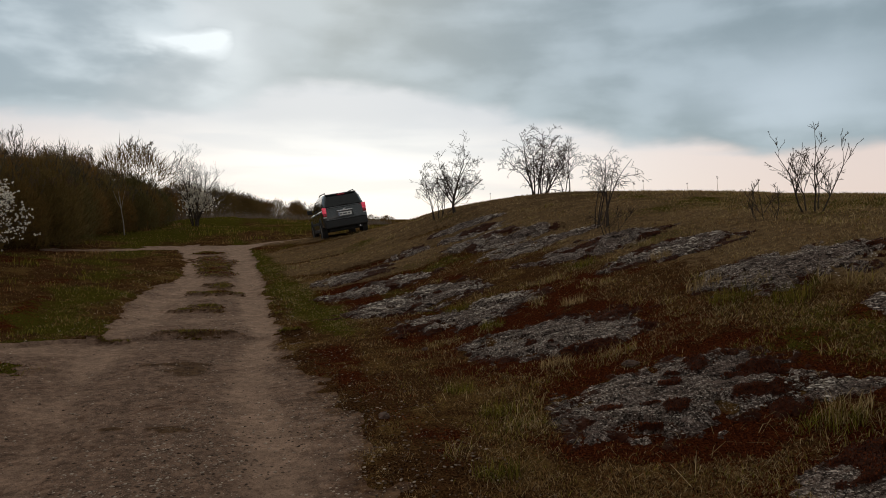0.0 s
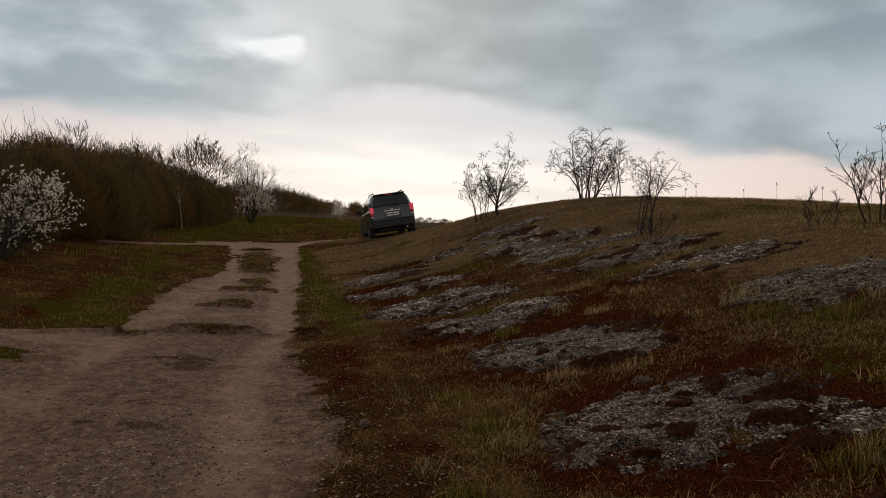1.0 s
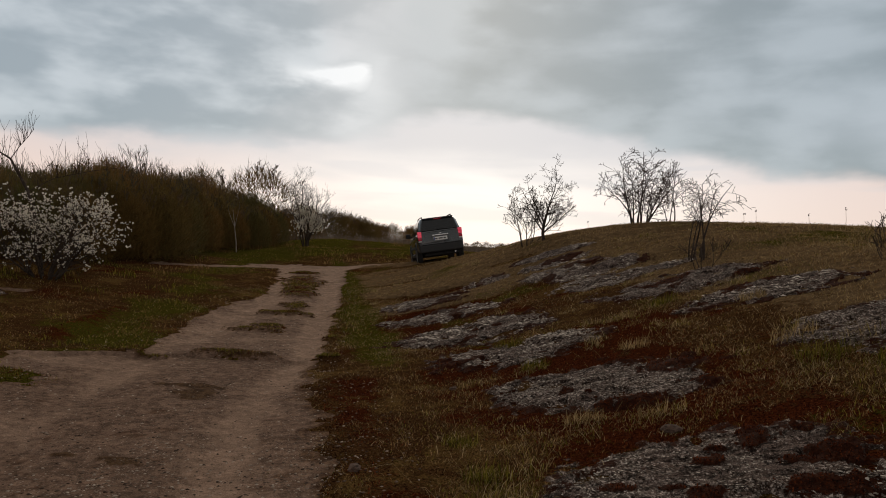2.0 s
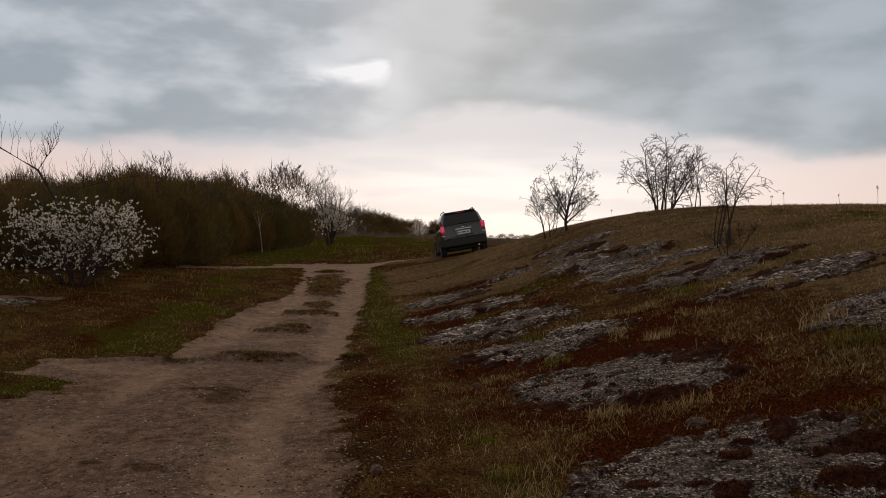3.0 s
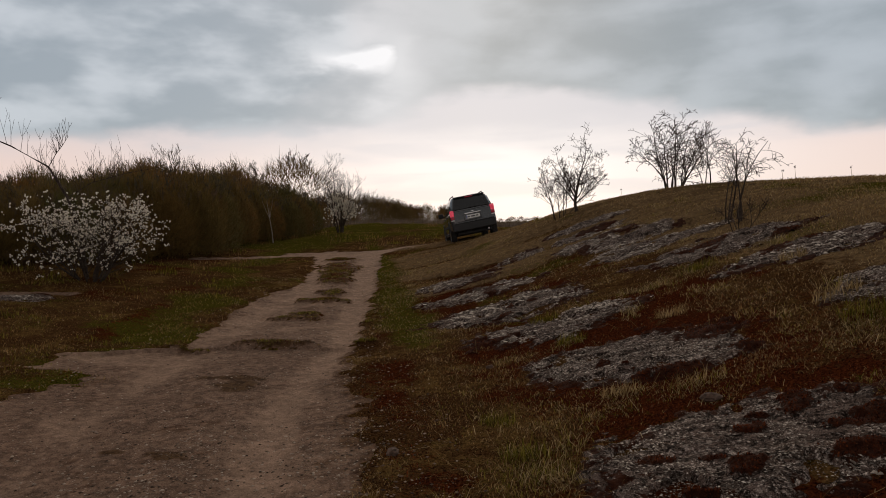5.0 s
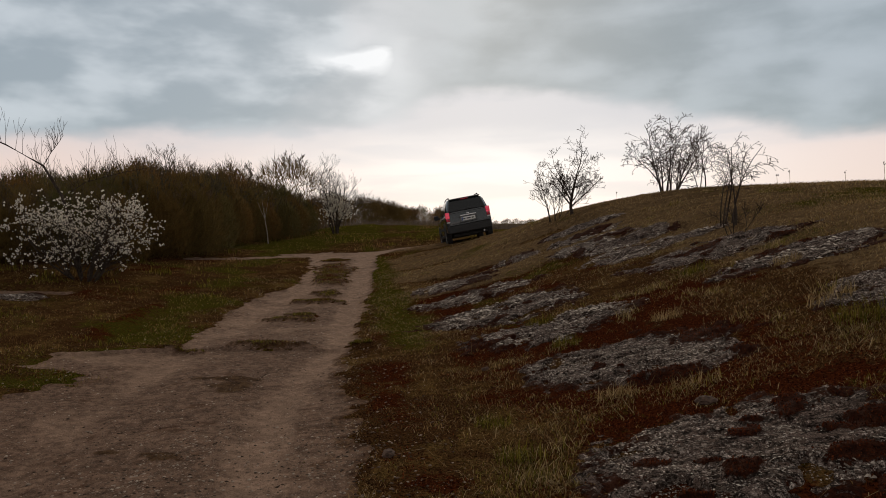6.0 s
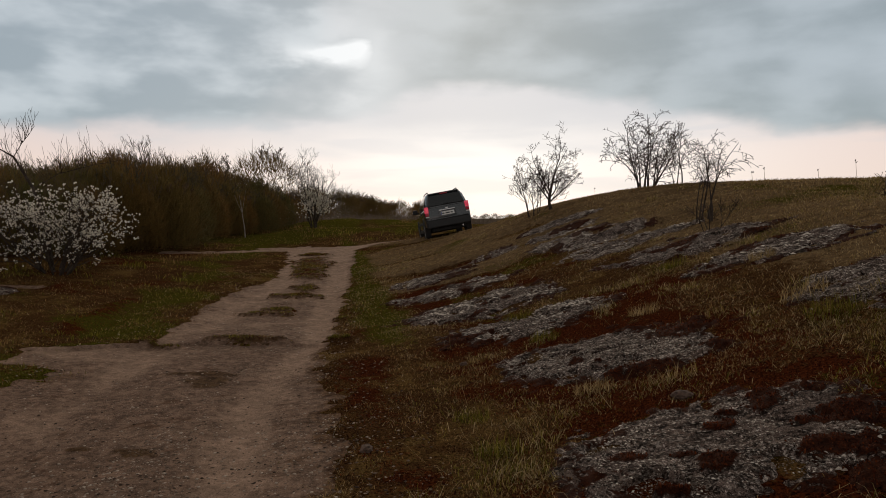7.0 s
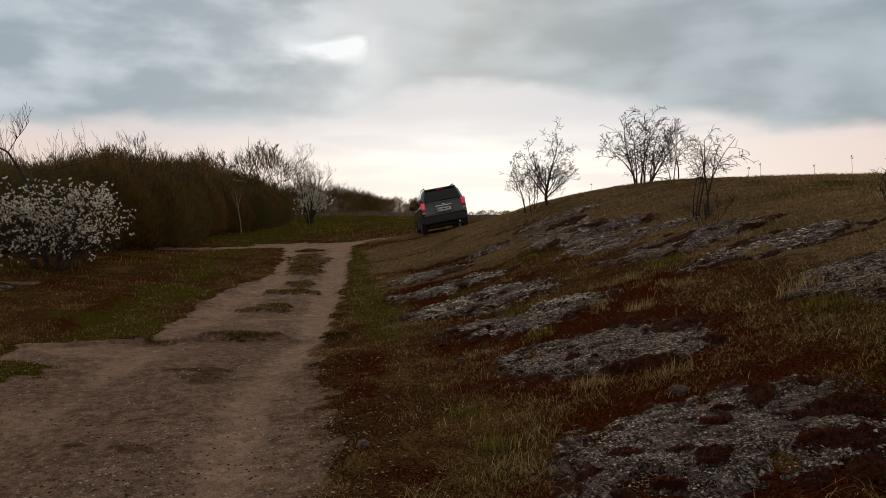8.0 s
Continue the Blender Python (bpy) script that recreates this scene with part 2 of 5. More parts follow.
# grass on the middle of the track: across, along, half sizes
TUFTS = [(-0.20, 0.60, 0.72, 0.13), (-1.3, 0.62, 0.5, 0.05), (1.15, 0.18, 0.16, 0.06), (-0.30, -1.28, 0.52, 0.14), (-0.26, -1.62, 0.34, 0.26), (0.05, 3.10, 0.66, 0.19), (1.2, 2.1, 0.14, 0.12), (0.12, 3.5, 0.4, 0.3), (0.36, 5.30, 0.54, 0.22),
         (0.50, 6.3, 0.32, 0.6), (0.50, 8.8, 0.50, 1.3), (0.60, 11.0, 0.68, 1.9), (0.62, 14.1, 0.66, 0.5), (-0.38, -3.75, 0.22, 0.10), (-0.84, -3.6, 0.14, 0.08)]


def tuft_mask(x, y):
    u, s = to_us(x, y)
    m = np.full(np.shape(x), -9.0)
    for u0, s0, hu, hs in TUFTS:
        m = np.maximum(m, 1 - np.sqrt(((u - u0) / hu) ** 2 + ((s - s0 + 0.3 * (u - u0)) / hs) ** 2))
    return m + 0.75 * fbm(x * 5, y * 5, 90, 4) - 0.12


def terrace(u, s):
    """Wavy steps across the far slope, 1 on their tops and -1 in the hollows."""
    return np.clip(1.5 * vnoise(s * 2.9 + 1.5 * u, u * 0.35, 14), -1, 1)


def land(x, y):
    x, y = np.asarray(x, float), np.asarray(y, float)
    u, s = to_us(x, y)
    d = np.hypot(x - 1, y - 1)
    rough = 0.035 * fbm(x * 0.8, y * 0.8, 5, 4) + 0.018 * fbm(x * 3.5, y * 3.5, 6, 3)
    rough = rough + 0.10 * fbm(x * 0.25, y * 0.25, 7, 2) * sstep(10, 25, d)
    terraces = (0.035 * vnoise(s * 0.9 + 0.25 * u, u * 0.25, 9) + (0.03 + 0.035 * sstep(3.0, 5.0, s)) * terrace(u, s) * sstep(0, 3, s)) * sstep(2.2, 3.2, u) * (1 - sstep(9, 11, u))
    on_road = sstep(-0.25, 0.15, road_mask(x, y))
    brow = 0.80 + 0.41 * np.minimum(u + 1.13, 0) - 0.28 * np.maximum(u + 1.13, 0)
    step = 0.045 * sstep(-0.13, -0.03, s - brow + 0.08 * fbm(u * 1.5, s, 12, 2)) * on_road * (1 - sstep(0.6, 4.0, s))
    ruts = -0.035 * rut_lines(u, s) * (1 - sstep(15, 17, s))
    mound = 0.46 * np.exp(-((x + 12.2) / 3.0) ** 2 - ((y - 37.5) / 1.8) ** 2) + 0.22 * np.exp(-((x + 8.5) / 1.6) ** 2 - ((y - 41) / 1.6) ** 2)
    mound = mound - 0.15 * np.exp(-((x + 3.7) / 2.3) ** 2 - ((y - 24.8) / 3.6) ** 2)
    bank = (0.10 + 0.26 * sstep(-3, 0, u)) * sstep(18.6, 24, s) * (1 - sstep(7, 12, u)) * (1 - 0.5 * sstep(28, 40, s))
    mud = np.exp(-((u + 2.72 + 0.12 * fbm(x * 1.3, y * 1.3, 44, 2)) / 0.16) ** 2) * sstep(0.4, 1.2, s) * (1 - sstep(5.6, 6.6, s))
    mud = mud * (0.055 + 0.05 * fbm(x * 5, y * 5, 45, 3)) - 0.05 * np.exp(-((u + 2.36) / 0.14) ** 2) * sstep(0.4, 1.2, s) * (1 - sstep(5.6, 6.6, s))
    return lie(x, y) + mud + rough * (1 - 0.6 * on_road) + terraces + step + (0.05 - 0.043 * sstep(-0.6, -1.4, s)) * np.clip(tuft_mask(x, y) * 6, 0, 1) + ruts * on_road - 0.065 * on_road + mound + bank


def height(x, y):
    return float(land(np.array([x]), np.array([y]))[0])


# ---- materials ----
def material(name, build):
    m = bpy.data.materials.new(name)
    m.use_nodes = True
    n = Nodes(m.node_tree)
    bsdf = n.n("ShaderNodeBsdfPrincipled")
    n.n("ShaderNodeOutputMaterial", ins={"Surface": bsdf})
    build(n, bsdf)
    return m


def bump(n, bsdf, h, strength=0.5, dist=0.02):
    b = n.n("ShaderNodeBump", ins={"Height": h})
    b.inputs["Strength"].default_value, b.inputs["Distance"].default_value = strength, dist
    n.put(bsdf.inputs["Normal"], b.outputs[0])


def simple(name, col, rough=0.5, metal=0.0, var=0.15, scale=40.0, bumps=0.15, coat=0.0, spec=0.5):
    """A plain surface with a little mottling and relief."""
    def build(n, b):
        at = n.n("ShaderNodeTexCoord").outputs["Object"]
        f = n.noise(at, scale, 5.0, 0.6)
        g = n.noise(at, scale * 0.12, 3.0, 0.5)
        f2 = n.math("ADD", n.math("MULTIPLY", f, 0.6), n.math("MULTIPLY", g, 0.4))
        k = n.ramp(f2, 0.3, 0.7, 1 - var, 1 + var)
        mul = n.n("ShaderNodeVectorMath", operation="SCALE", ins={0: col})
        n.put(mul.inputs["Scale"], k)
        n.put(b.inputs["Base Color"], mul.outputs[0])
        b.inputs["Metallic"].default_value = metal
        b.inputs["Specular IOR Level"].default_value = spec
        n.put(b.inputs["Roughness"], n.ramp(f2, 0.3, 0.7, max(rough - 0.08, 0.02), min(rough + 0.08, 1)))
        b.inputs["Coat Weight"].default_value = coat
        b.inputs["Coat Roughness"].default_value = 0.08
        if bumps:
            bump(n, b, f, bumps, 0.01)
    return material(name, build)


def ground_build(n, b):
    at = n.n("ShaderNodeTexCoord").outputs["Object"]
    moss = n.n("ShaderNodeAttribute", attribute_name="moss").outputs["Fac"]
    green = n.n("ShaderNodeAttribute", attribute_name="green").outputs["Fac"]
    n1, n2, n3 = n.noise(at, 1.3, 5.0, 0.65, 0.5), n.noise(at, 9.0, 6.0, 0.72, 0.3), n.noise(at, 55.0, 4.0, 0.75)
    soil = n.mix(n.ramp(n3, 0.35, 0.68), (0.009, 0.0042, 0.0022), (0.118, 0.056, 0.0215))
    straw = n.mix(n.ramp(n3, 0.32, 0.68), (0.028, 0.0145, 0.0048), (0.200, 0.118, 0.040))
    c = n.mix(n.ramp(n.math("ADD", n1, n.math("MULTIPLY", n2, 0.7)), 0.80, 1.02), soil, straw)
    thatch = n.n("ShaderNodeAttribute", attribute_name="thatch").outputs["Fac"]
    lay = n.ramp(n.math("ADD", thatch, n.math("MULTIPLY", n.math("SUBTRACT", n2, 0.5), 0.9)), 0.35, 0.75, 0.0, 0.85)
    c = n.mix(lay, c, n.mix(n.ramp(n2, 0.3, 0.7), (0.092, 0.057, 0.029), (0.225, 0.151, 0.079)))
    rust = n.mix(n.ramp(n3, 0.34, 0.68), (0.0075, 0.0022, 0.0012), (0.105, 0.0265, 0.009))
    # moss tone; on the far terraces it also paints shade into the hollows
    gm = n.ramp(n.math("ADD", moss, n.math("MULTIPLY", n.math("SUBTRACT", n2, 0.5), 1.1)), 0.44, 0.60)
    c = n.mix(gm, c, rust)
    olive = n.mix(n.ramp(n3, 0.32, 0.68), (0.0120, 0.0115, 0.0016), (0.1050, 0.0900, 0.0135))
    gg = n.ramp(n.math("ADD", green, n.math("MULTIPLY", n.math("SUBTRACT", n2, 0.5), 1.0)), 0.44, 0.66)
    c = n.mix(gg, c, olive)
    n.put(b.inputs["Base Color"], c)
    b.inputs["Roughness"].default_value = 0.95
    b.inputs["Specular IOR Level"].default_value = 0.0
    bump(n, b, n.math("ADD", n.math("MULTIPLY", n2, 0.7), n.math("MULTIPLY", n3, 0.5)), 0.9, 0.05)


def road_build(n, b):
    at = n.n("ShaderNodeTexCoord").outputs["Object"]
    rut = n.n("ShaderNodeAttribute", attribute_name="rut").outputs["Fac"]
    rim = n.n("ShaderNodeAttribute", attribute_name="rim").outputs["Fac"]
    n1, n2, n3 = n.noise(at, 1.1, 5.0, 0.65, 0.6), n.noise(at, 13.0, 6.0, 0.75, 0.3), n.noise(at, 80.0, 3.0, 0.7)
    dirt = n.mix(n.ramp(n2, 0.3, 0.7), (0.082, 0.049, 0.034), (0.265, 0.166, 0.115))
    dust = n.mix(n.ramp(n2, 0.3, 0.7), (0.225, 0.144, 0.101), (0.362, 0.240, 0.170))
    f = n.ramp(n.math("ADD", n.math("MULTIPLY", rut, 0.85), n.math("MULTIPLY", n.math("SUBTRACT", n1, 0.5), 2.4)), 0.02, 0.85)
    c = n.mix(f, dirt, dust)
    c = n.mix(n.ramp(n3, 0.58, 0.72, 0.0, 0.55), c, (0.4385, 0.3129, 0.2397))
    c = n.mix(n.ramp(n3, 0.44, 0.30, 0.0, 0.8), c, (0.045, 0.028, 0.020))
    worn = n.n("ShaderNodeVectorMath", operation="SCALE", ins={0: c})
    n.put(worn.inputs["Scale"], n.ramp(n.noise(at, 4.5, 5.0, 0.65, 0.4), 0.35, 0.65, 0.83, 1.16))
    c = worn.outputs[0]
    vor = n.n("ShaderNodeTexVoronoi", ins={"Vector": at, "Scale": 34.0})
    grit = n.ramp(vor.outputs["Distance"], 0.14, 0.28, 1.0, 0.0)
    gritc = n.mix(n.n("ShaderNodeSeparateColor", ins={0: vor.outputs["Color"]}).outputs[0], (0.0548, 0.0351, 0.0255), (0.4872, 0.3623, 0.2856))
    c = n.mix(n.math("MULTIPLY", grit, n.ramp(n.math("ADD", n2, n.math("MULTIPLY", f, -0.25)), 0.25, 0.5)), c, gritc)
    mossy = n.ramp(n.noise(at, 2.2, 5.0, 0.7, 0.6), 0.56, 0.70)
    c = n.mix(n.math("MULTIPLY", mossy, n.math("SUBTRACT", 0.85, f)), c, n.mix(n2, (0.0426, 0.0175, 0.0092), (0.1218, 0.0604, 0.0306)))
    verge = n.ramp(n.math("ADD", rim, n.math("MULTIPLY", n.math("SUBTRACT", n.noise(at, 4.0, 6.0, 0.75, 0.4), 0.5), 0.8)), -0.10, 0.12, 0.95, 0.0)
    c = n.mix(verge, c, n.mix(n.ramp(n2, 0.35, 0.65), (0.046, 0.021, 0.011), (0.185, 0.104, 0.057)))
    tuft = n.n("ShaderNodeAttribute", attribute_name="tuft").outputs["Fac"]
    rooted = n.ramp(n.math("ADD", tuft, n.math("MULTIPLY", n.math("SUBTRACT", n.noise(at, 8.0, 6.0, 0.75, 0.4), 0.5), 1.2)), -0.08, 0.28, 0.0, 0.88)
    c = n.mix(rooted, c, n.mix(n.ramp(n2, 0.35, 0.65), (0.036, 0.0165, 0.0065), (0.108, 0.058, 0.024)))
    n.put(b.inputs["Base Color"], c)
    b.inputs["Roughness"].default_value = 0.95
    b.inputs["Specular IOR Level"].default_value = 0.03
    bump(n, b, n.math("ADD", n.math("MULTIPLY", n2, 0.7), n.math("ADD", n.math("MULTIPLY", n3, 0.4), n.math("MULTIPLY", grit, 0.4))), 1.0, 0.035)


def rock_build(n, b):
    at = n.n("ShaderNodeTexCoord").outputs["Object"]
    wobble = n.n("ShaderNodeVectorMath", operation="ADD", ins={0: at})
    jolt = n.n("ShaderNodeVectorMath", operation="SCALE", ins={0: n.n("ShaderNodeTexNoise", ins={"Vector": at, "Scale": 45.0, "Detail": 4.0}).outputs["Color"]})
    jolt.inputs["Scale"].default_value = 0.06
    n.put(wobble.inputs[1], jolt.outputs[0])
    axes = n.n("ShaderNodeSeparateXYZ", ins={0: at})
    bed = n.n("ShaderNodeCombineXYZ", ins={0: n.math("MULTIPLY", axes.outputs[0], 1.3), 1: n.math("MULTIPLY", axes.outputs[1], 5.0), 2: axes.outputs[2]}).outputs[0]
    n1, n2, n3 = n.noise(at, 2.2, 5.0, 0.6, 0.3), n.noise(at, 24.0, 6.0, 0.75, 0.5), n.noise(at, 130.0, 3.0, 0.7)
    base = n.mix(n.ramp(n3, 0.3, 0.7), (0.026, 0.0177, 0.0148), (0.285, 0.205, 0.172))
    base = n.mix(n.ramp(n1, 0.35, 0.65), base, n.mix(0.5, base, (0.14, 0.092, 0.068)))
    # flakes of pale lichen, thick in patches
    flake = n.n("ShaderNodeTexVoronoi", ins={"Vector": wobble.outputs[0], "Scale": 46.0})
    tone = n.n("ShaderNodeSeparateColor", ins={0: flake.outputs["Color"]})
    patch = n.ramp(n.math("ADD", n.noise(at, 1.7, 5.0, 0.65, 0.6), n.math("MULTIPLY", n.math("SUBTRACT", n2, 0.5), 1.3)), 0.37, 0.60)
    on = n.math("MULTIPLY", n.ramp(n.math("SUBTRACT", patch, tone.outputs[0]), -0.05, 0.05), n.ramp(flake.outputs["Distance"], 0.62, 0.40))
    pale = n.mix(tone.outputs[1], (0.25, 0.184, 0.150), (0.88, 0.745, 0.65))
    c = n.mix(n.math("MULTIPLY", on, 0.9), base, pale)
    c = n.mix(n.ramp(n.noise(bed, 1.7, 6.0, 0.7, 0.5), 0.50, 0.60, 0.0, 0.40), c, (0.034, 0.022, 0.017))
    dark = n.math("MAXIMUM", n.ramp(n.noise(at, 13.0, 6.0, 0.8, 0.8), 0.53, 0.58), n.ramp(n.noise(at, 42.0, 4.0, 0.7, 0.4), 0.54, 0.60))
    c = n.mix(n.math("MULTIPLY", dark, 0.92), c, (0.009, 0.005, 0.0035))
    crack = n.ramp(n.math("ABSOLUTE", n.math("SUBTRACT", n.noise(bed, 2.1, 5.0, 0.6, 0.4), 0.5)), 0.006, 0.026, 1.0, 0.0)
    c = n.mix(n.math("MULTIPLY", crack, 0.65), c, (0.012, 0.007, 0.005))
    rim = n.n("ShaderNodeAttribute", attribute_name="rim").outputs["Fac"]
    fur = n.n("ShaderNodeAttribute", attribute_name="fur").outputs["Fac"]
    furry = n.math("ADD", n.noise(at, 4.5, 6.0, 0.7, 0.6), n.math("MULTIPLY", n.math("SUBTRACT", 0.30, rim), 0.45))
    ragged = n.math("ADD", fur, n.math("MULTIPLY", n.math("SUBTRACT", n2, 0.5), 0.35))
    moss = n.math("MAXIMUM", n.ramp(furry, 0.575, 0.625), n.ramp(ragged, -0.02, 0.04))
    c = n.mix(moss, c, n.mix(n.ramp(n2, 0.3, 0.7), (0.018, 0.0055, 0.003), (0.078, 0.023, 0.0095)))
    n.put(b.inputs["Base Color"], c)
    b.inputs["Roughness"].default_value = 0.9
    b.inputs["Specular IOR Level"].default_value = 0.06
    bump(n, b, n.math("ADD", n.math("MULTIPLY", n2, 0.8), n.math("ADD", n.math("MULTIPLY", n.math("SUBTRACT", on, crack), 0.5), n.math("MULTIPLY", moss, 0.4))), 1.0, 0.035)


def blade_mat(name, c0, c1, c2, rough=0.7, thin=0.0):
    """Stems, leaves and petals, each of its own tone; thin: the share of light that comes through."""
    def build(n, b):
        r = n.n("ShaderNodeNewGeometry").outputs["Random Per Island"]
        c = n.mix(n.ramp(r, 0.0, 0.5), c0, c1)
        c = n.mix(n.ramp(r, 0.5, 1.0), c, c2)
        at = n.n("ShaderNodeTexCoord").outputs["Object"]
        c = n.mix(n.ramp(n.noise(at, 0.7, 3.0), 0.35, 0.65, 0.0, 0.45), c, n.mix(0.5, c, c0))
        n.put(b.inputs["Base Color"], c)
        b.inputs["Roughness"].default_value = rough
        b.inputs["Specular IOR Level"].default_value = 0.06
        if thin:
            through_it = n.n("ShaderNodeBsdfTranslucent", ins={"Color": c})
            both_ways = n.n("ShaderNodeMixShader", ins={0: thin, 1: b, 2: through_it})
            for node in n.t.nodes:
                if node.type == "OUTPUT_MATERIAL":
                    n.put(node.inputs["Surface"], both_ways)
    return material(name, build)


def bark_mat(name, c0, c1, own=0.0):
    """Bark; own: how far each plant has its own tone."""
    def build(n, b):
        at = n.n("ShaderNodeTexCoord").outputs["Object"]
        f, g = n.noise(at, 30.0, 5.0, 0.65), n.noise(at, 4.0, 3.0, 0.5)
        c = n.mix(n.ramp(n.math("ADD", n.math("MULTIPLY", f, 0.6), n.math("MULTIPLY", g, 0.4)), 0.35, 0.65), c0, c1)
        if own:
            tint = n.mix(n.n("ShaderNodeObjectInfo").outputs["Random"], (1.0 + own, 1.0, 1.0 - own), (1.0 - own, 1.0 - 0.4 * own, 1.0 - own))
            c = n.mix(1.0, c, tint, "MULTIPLY")
        n.put(b.inputs["Base Color"], c)
        b.inputs["Roughness"].default_value = 0.85
        b.inputs["Specular IOR Level"].default_value = 0.06
        bump(n, b, f, 0.6, 0.01)
    return material(name, build)


M_GROUND, M_ROAD, M_ROCK = material("moss_and_soil", ground_build), material("dirt_and_gravel", road_build), material("lichened_granite", rock_build)
M_DRY = blade_mat("dry_grass", (0.15, 0.094, 0.037), (0.38, 0.262, 0.114), (0.69, 0.53, 0.288), thin=0.3)
M_GREEN = blade_mat("green_grass", (0.034, 0.036, 0.0033), (0.134, 0.113, 0.0104), (0.345, 0.276, 0.05), thin=0.35)
M_RUST = blade_mat("rust_moss", (0.018, 0.0045, 0.0022), (0.098, 0.0215, 0.0072), (0.205, 0.052, 0.016), thin=0.15)
M_OLIVE = blade_mat("olive_turf", (0.062, 0.031, 0.0112), (0.228, 0.123, 0.041), (0.445, 0.276, 0.105), thin=0.3)
M_CREST = blade_mat("withered_hill_grass", (0.19, 0.121, 0.057), (0.33, 0.222, 0.105), (0.5, 0.353, 0.174), thin=0.3)
M_REED = blade_mat("dead_reeds", (0.105, 0.078, 0.056), (0.185, 0.142, 0.108), (0.27, 0.212, 0.165), thin=0.25)
M_CHIP = blade_mat("lichen_crumbs", (0.055, 0.041, 0.033), (0.27, 0.218, 0.180), (0.68, 0.60, 0.52), 0.9)
M_BARK = bark_mat("grey_brown_bark", (0.030, 0.022, 0.017), (0.088, 0.068, 0.056))
M_TWIG = bark_mat("reddish_twig", (0.030, 0.018, 0.013), (0.085, 0.055, 0.042))
M_THICK = bark_mat("brown_thicket_twigs", (0.078, 0.052, 0.022), (0.190, 0.130, 0.056), 0.35)
M_SHOOT = bark_mat("grey_shoots", (0.060, 0.046, 0.034), (0.155, 0.125, 0.098), 0.2)
M_BUD = blade_mat("opening_buds", (0.12, 0.084, 0.028), (0.20, 0.145, 0.050), (0.29, 0.215, 0.080))
M_PALE = bark_mat("pale_birch_bark", (0.12, 0.10, 0.09), (0.30, 0.27, 0.25))
M_WAND = bark_mat("pale_sapling_bark", (0.22, 0.18, 0.15), (0.42, 0.36, 0.31))
M_BLOSSOM = blade_mat("white_blossom", (0.80, 0.75, 0.66), (0.90, 0.86, 0.78), (0.93, 0.90, 0.84), 0.7, 0.55)
M_STONE = simple("weathered_pink_granite", (0.105, 0.068, 0.052), 0.9, 0.0, 0.6, 38.0, 0.9, 0.0, 0.1)
M_PEBBLE = blade_mat("pebbles", (0.050, 0.033, 0.024), (0.205, 0.145, 0.106), (0.53, 0.43, 0.34), 0.9)


# ---- building helpers ----
def mesh_of(name, verts, faces, mat, smooth=False):
    me = bpy.data.meshes.new(name)
    me.from_pydata(verts, [], faces)
    if mat:
        me.materials.append(mat)
    if smooth:
        me.shade_smooth()
    me.update()
    return me


def part(name, bm, mat, parent, label=""):
    me = bpy.data.meshes.new(name)
    bmesh.ops.recalc_face_normals(bm, faces=bm.faces)
    bm.to_mesh(me)
    bm.free()
    me.materials.append(mat)
    ob = new(name, me)
    ob.parent = parent
    return tagged(ob, label)


def sheet(xs, ys, zf, keep=None, drop=0.0):
    """A grid of quads over the land; keep: mask, cells fully outside it are left out."""
    X, Y = np.meshgrid(xs, ys)
    Z = zf(X, Y)
    nx, ny = len(xs), len(ys)
    idx = np.arange(nx * ny).reshape(ny, nx)
    q = np.stack([idx[:-1, :-1], idx[:-1, 1:], idx[1:, 1:], idx[1:, :-1]], -1).reshape(-1, 4)
    v = np.stack([X.ravel(), Y.ravel(), Z.ravel()], -1)
    if keep is not None:
        k = keep(X, Y).ravel() > drop
        q = q[k[q].all(1)]
        used = np.unique(q)
        back = np.full(len(v), -1)
        back[used] = np.arange(len(used))
        v, q = v[used], back[q]
    return v, q


def fast_mesh(name, v, f, mat, smooth=True):
    """A mesh straight from arrays; all faces have the same number of corners."""
    me = bpy.data.meshes.new(name)
    me.vertices.add(len(v))
    me.vertices.foreach_set("co", np.ascontiguousarray(v, np.float32).ravel())
    k = f.shape[1]
    me.loops.add(f.size)
    me.loops.foreach_set("vertex_index", np.ascontiguousarray(f, np.int32).ravel())
    me.polygons.add(len(f))
    me.polygons.foreach_set("loop_start", np.arange(0, f.size, k, dtype=np.int32))
    me.update(calc_edges=True)
    if smooth:
        me.shade_smooth()
    me.materials.append(mat)
    return me


def attribute(me, name, values):
    at = me.attributes.new(name, "FLOAT", "POINT")
    at.data.foreach_set("value", np.ascontiguousarray(values, np.float32))


def spaced(lo, hi, near_lo, near_hi, step, grow):
    """Grid lines, close together in the middle and ever wider outside it."""
    mid = list(np.arange(near_lo, near_hi, step))
    a, d = mid[0], step
    left = []
    while a > lo:
        d *= grow
        a -= d
        left.append(a)
    a, d = mid[-1], step
    right = []
    while a < hi:
        d *= grow
        a += d
        right.append(a)
    return np.array(left[::-1] + mid + right)


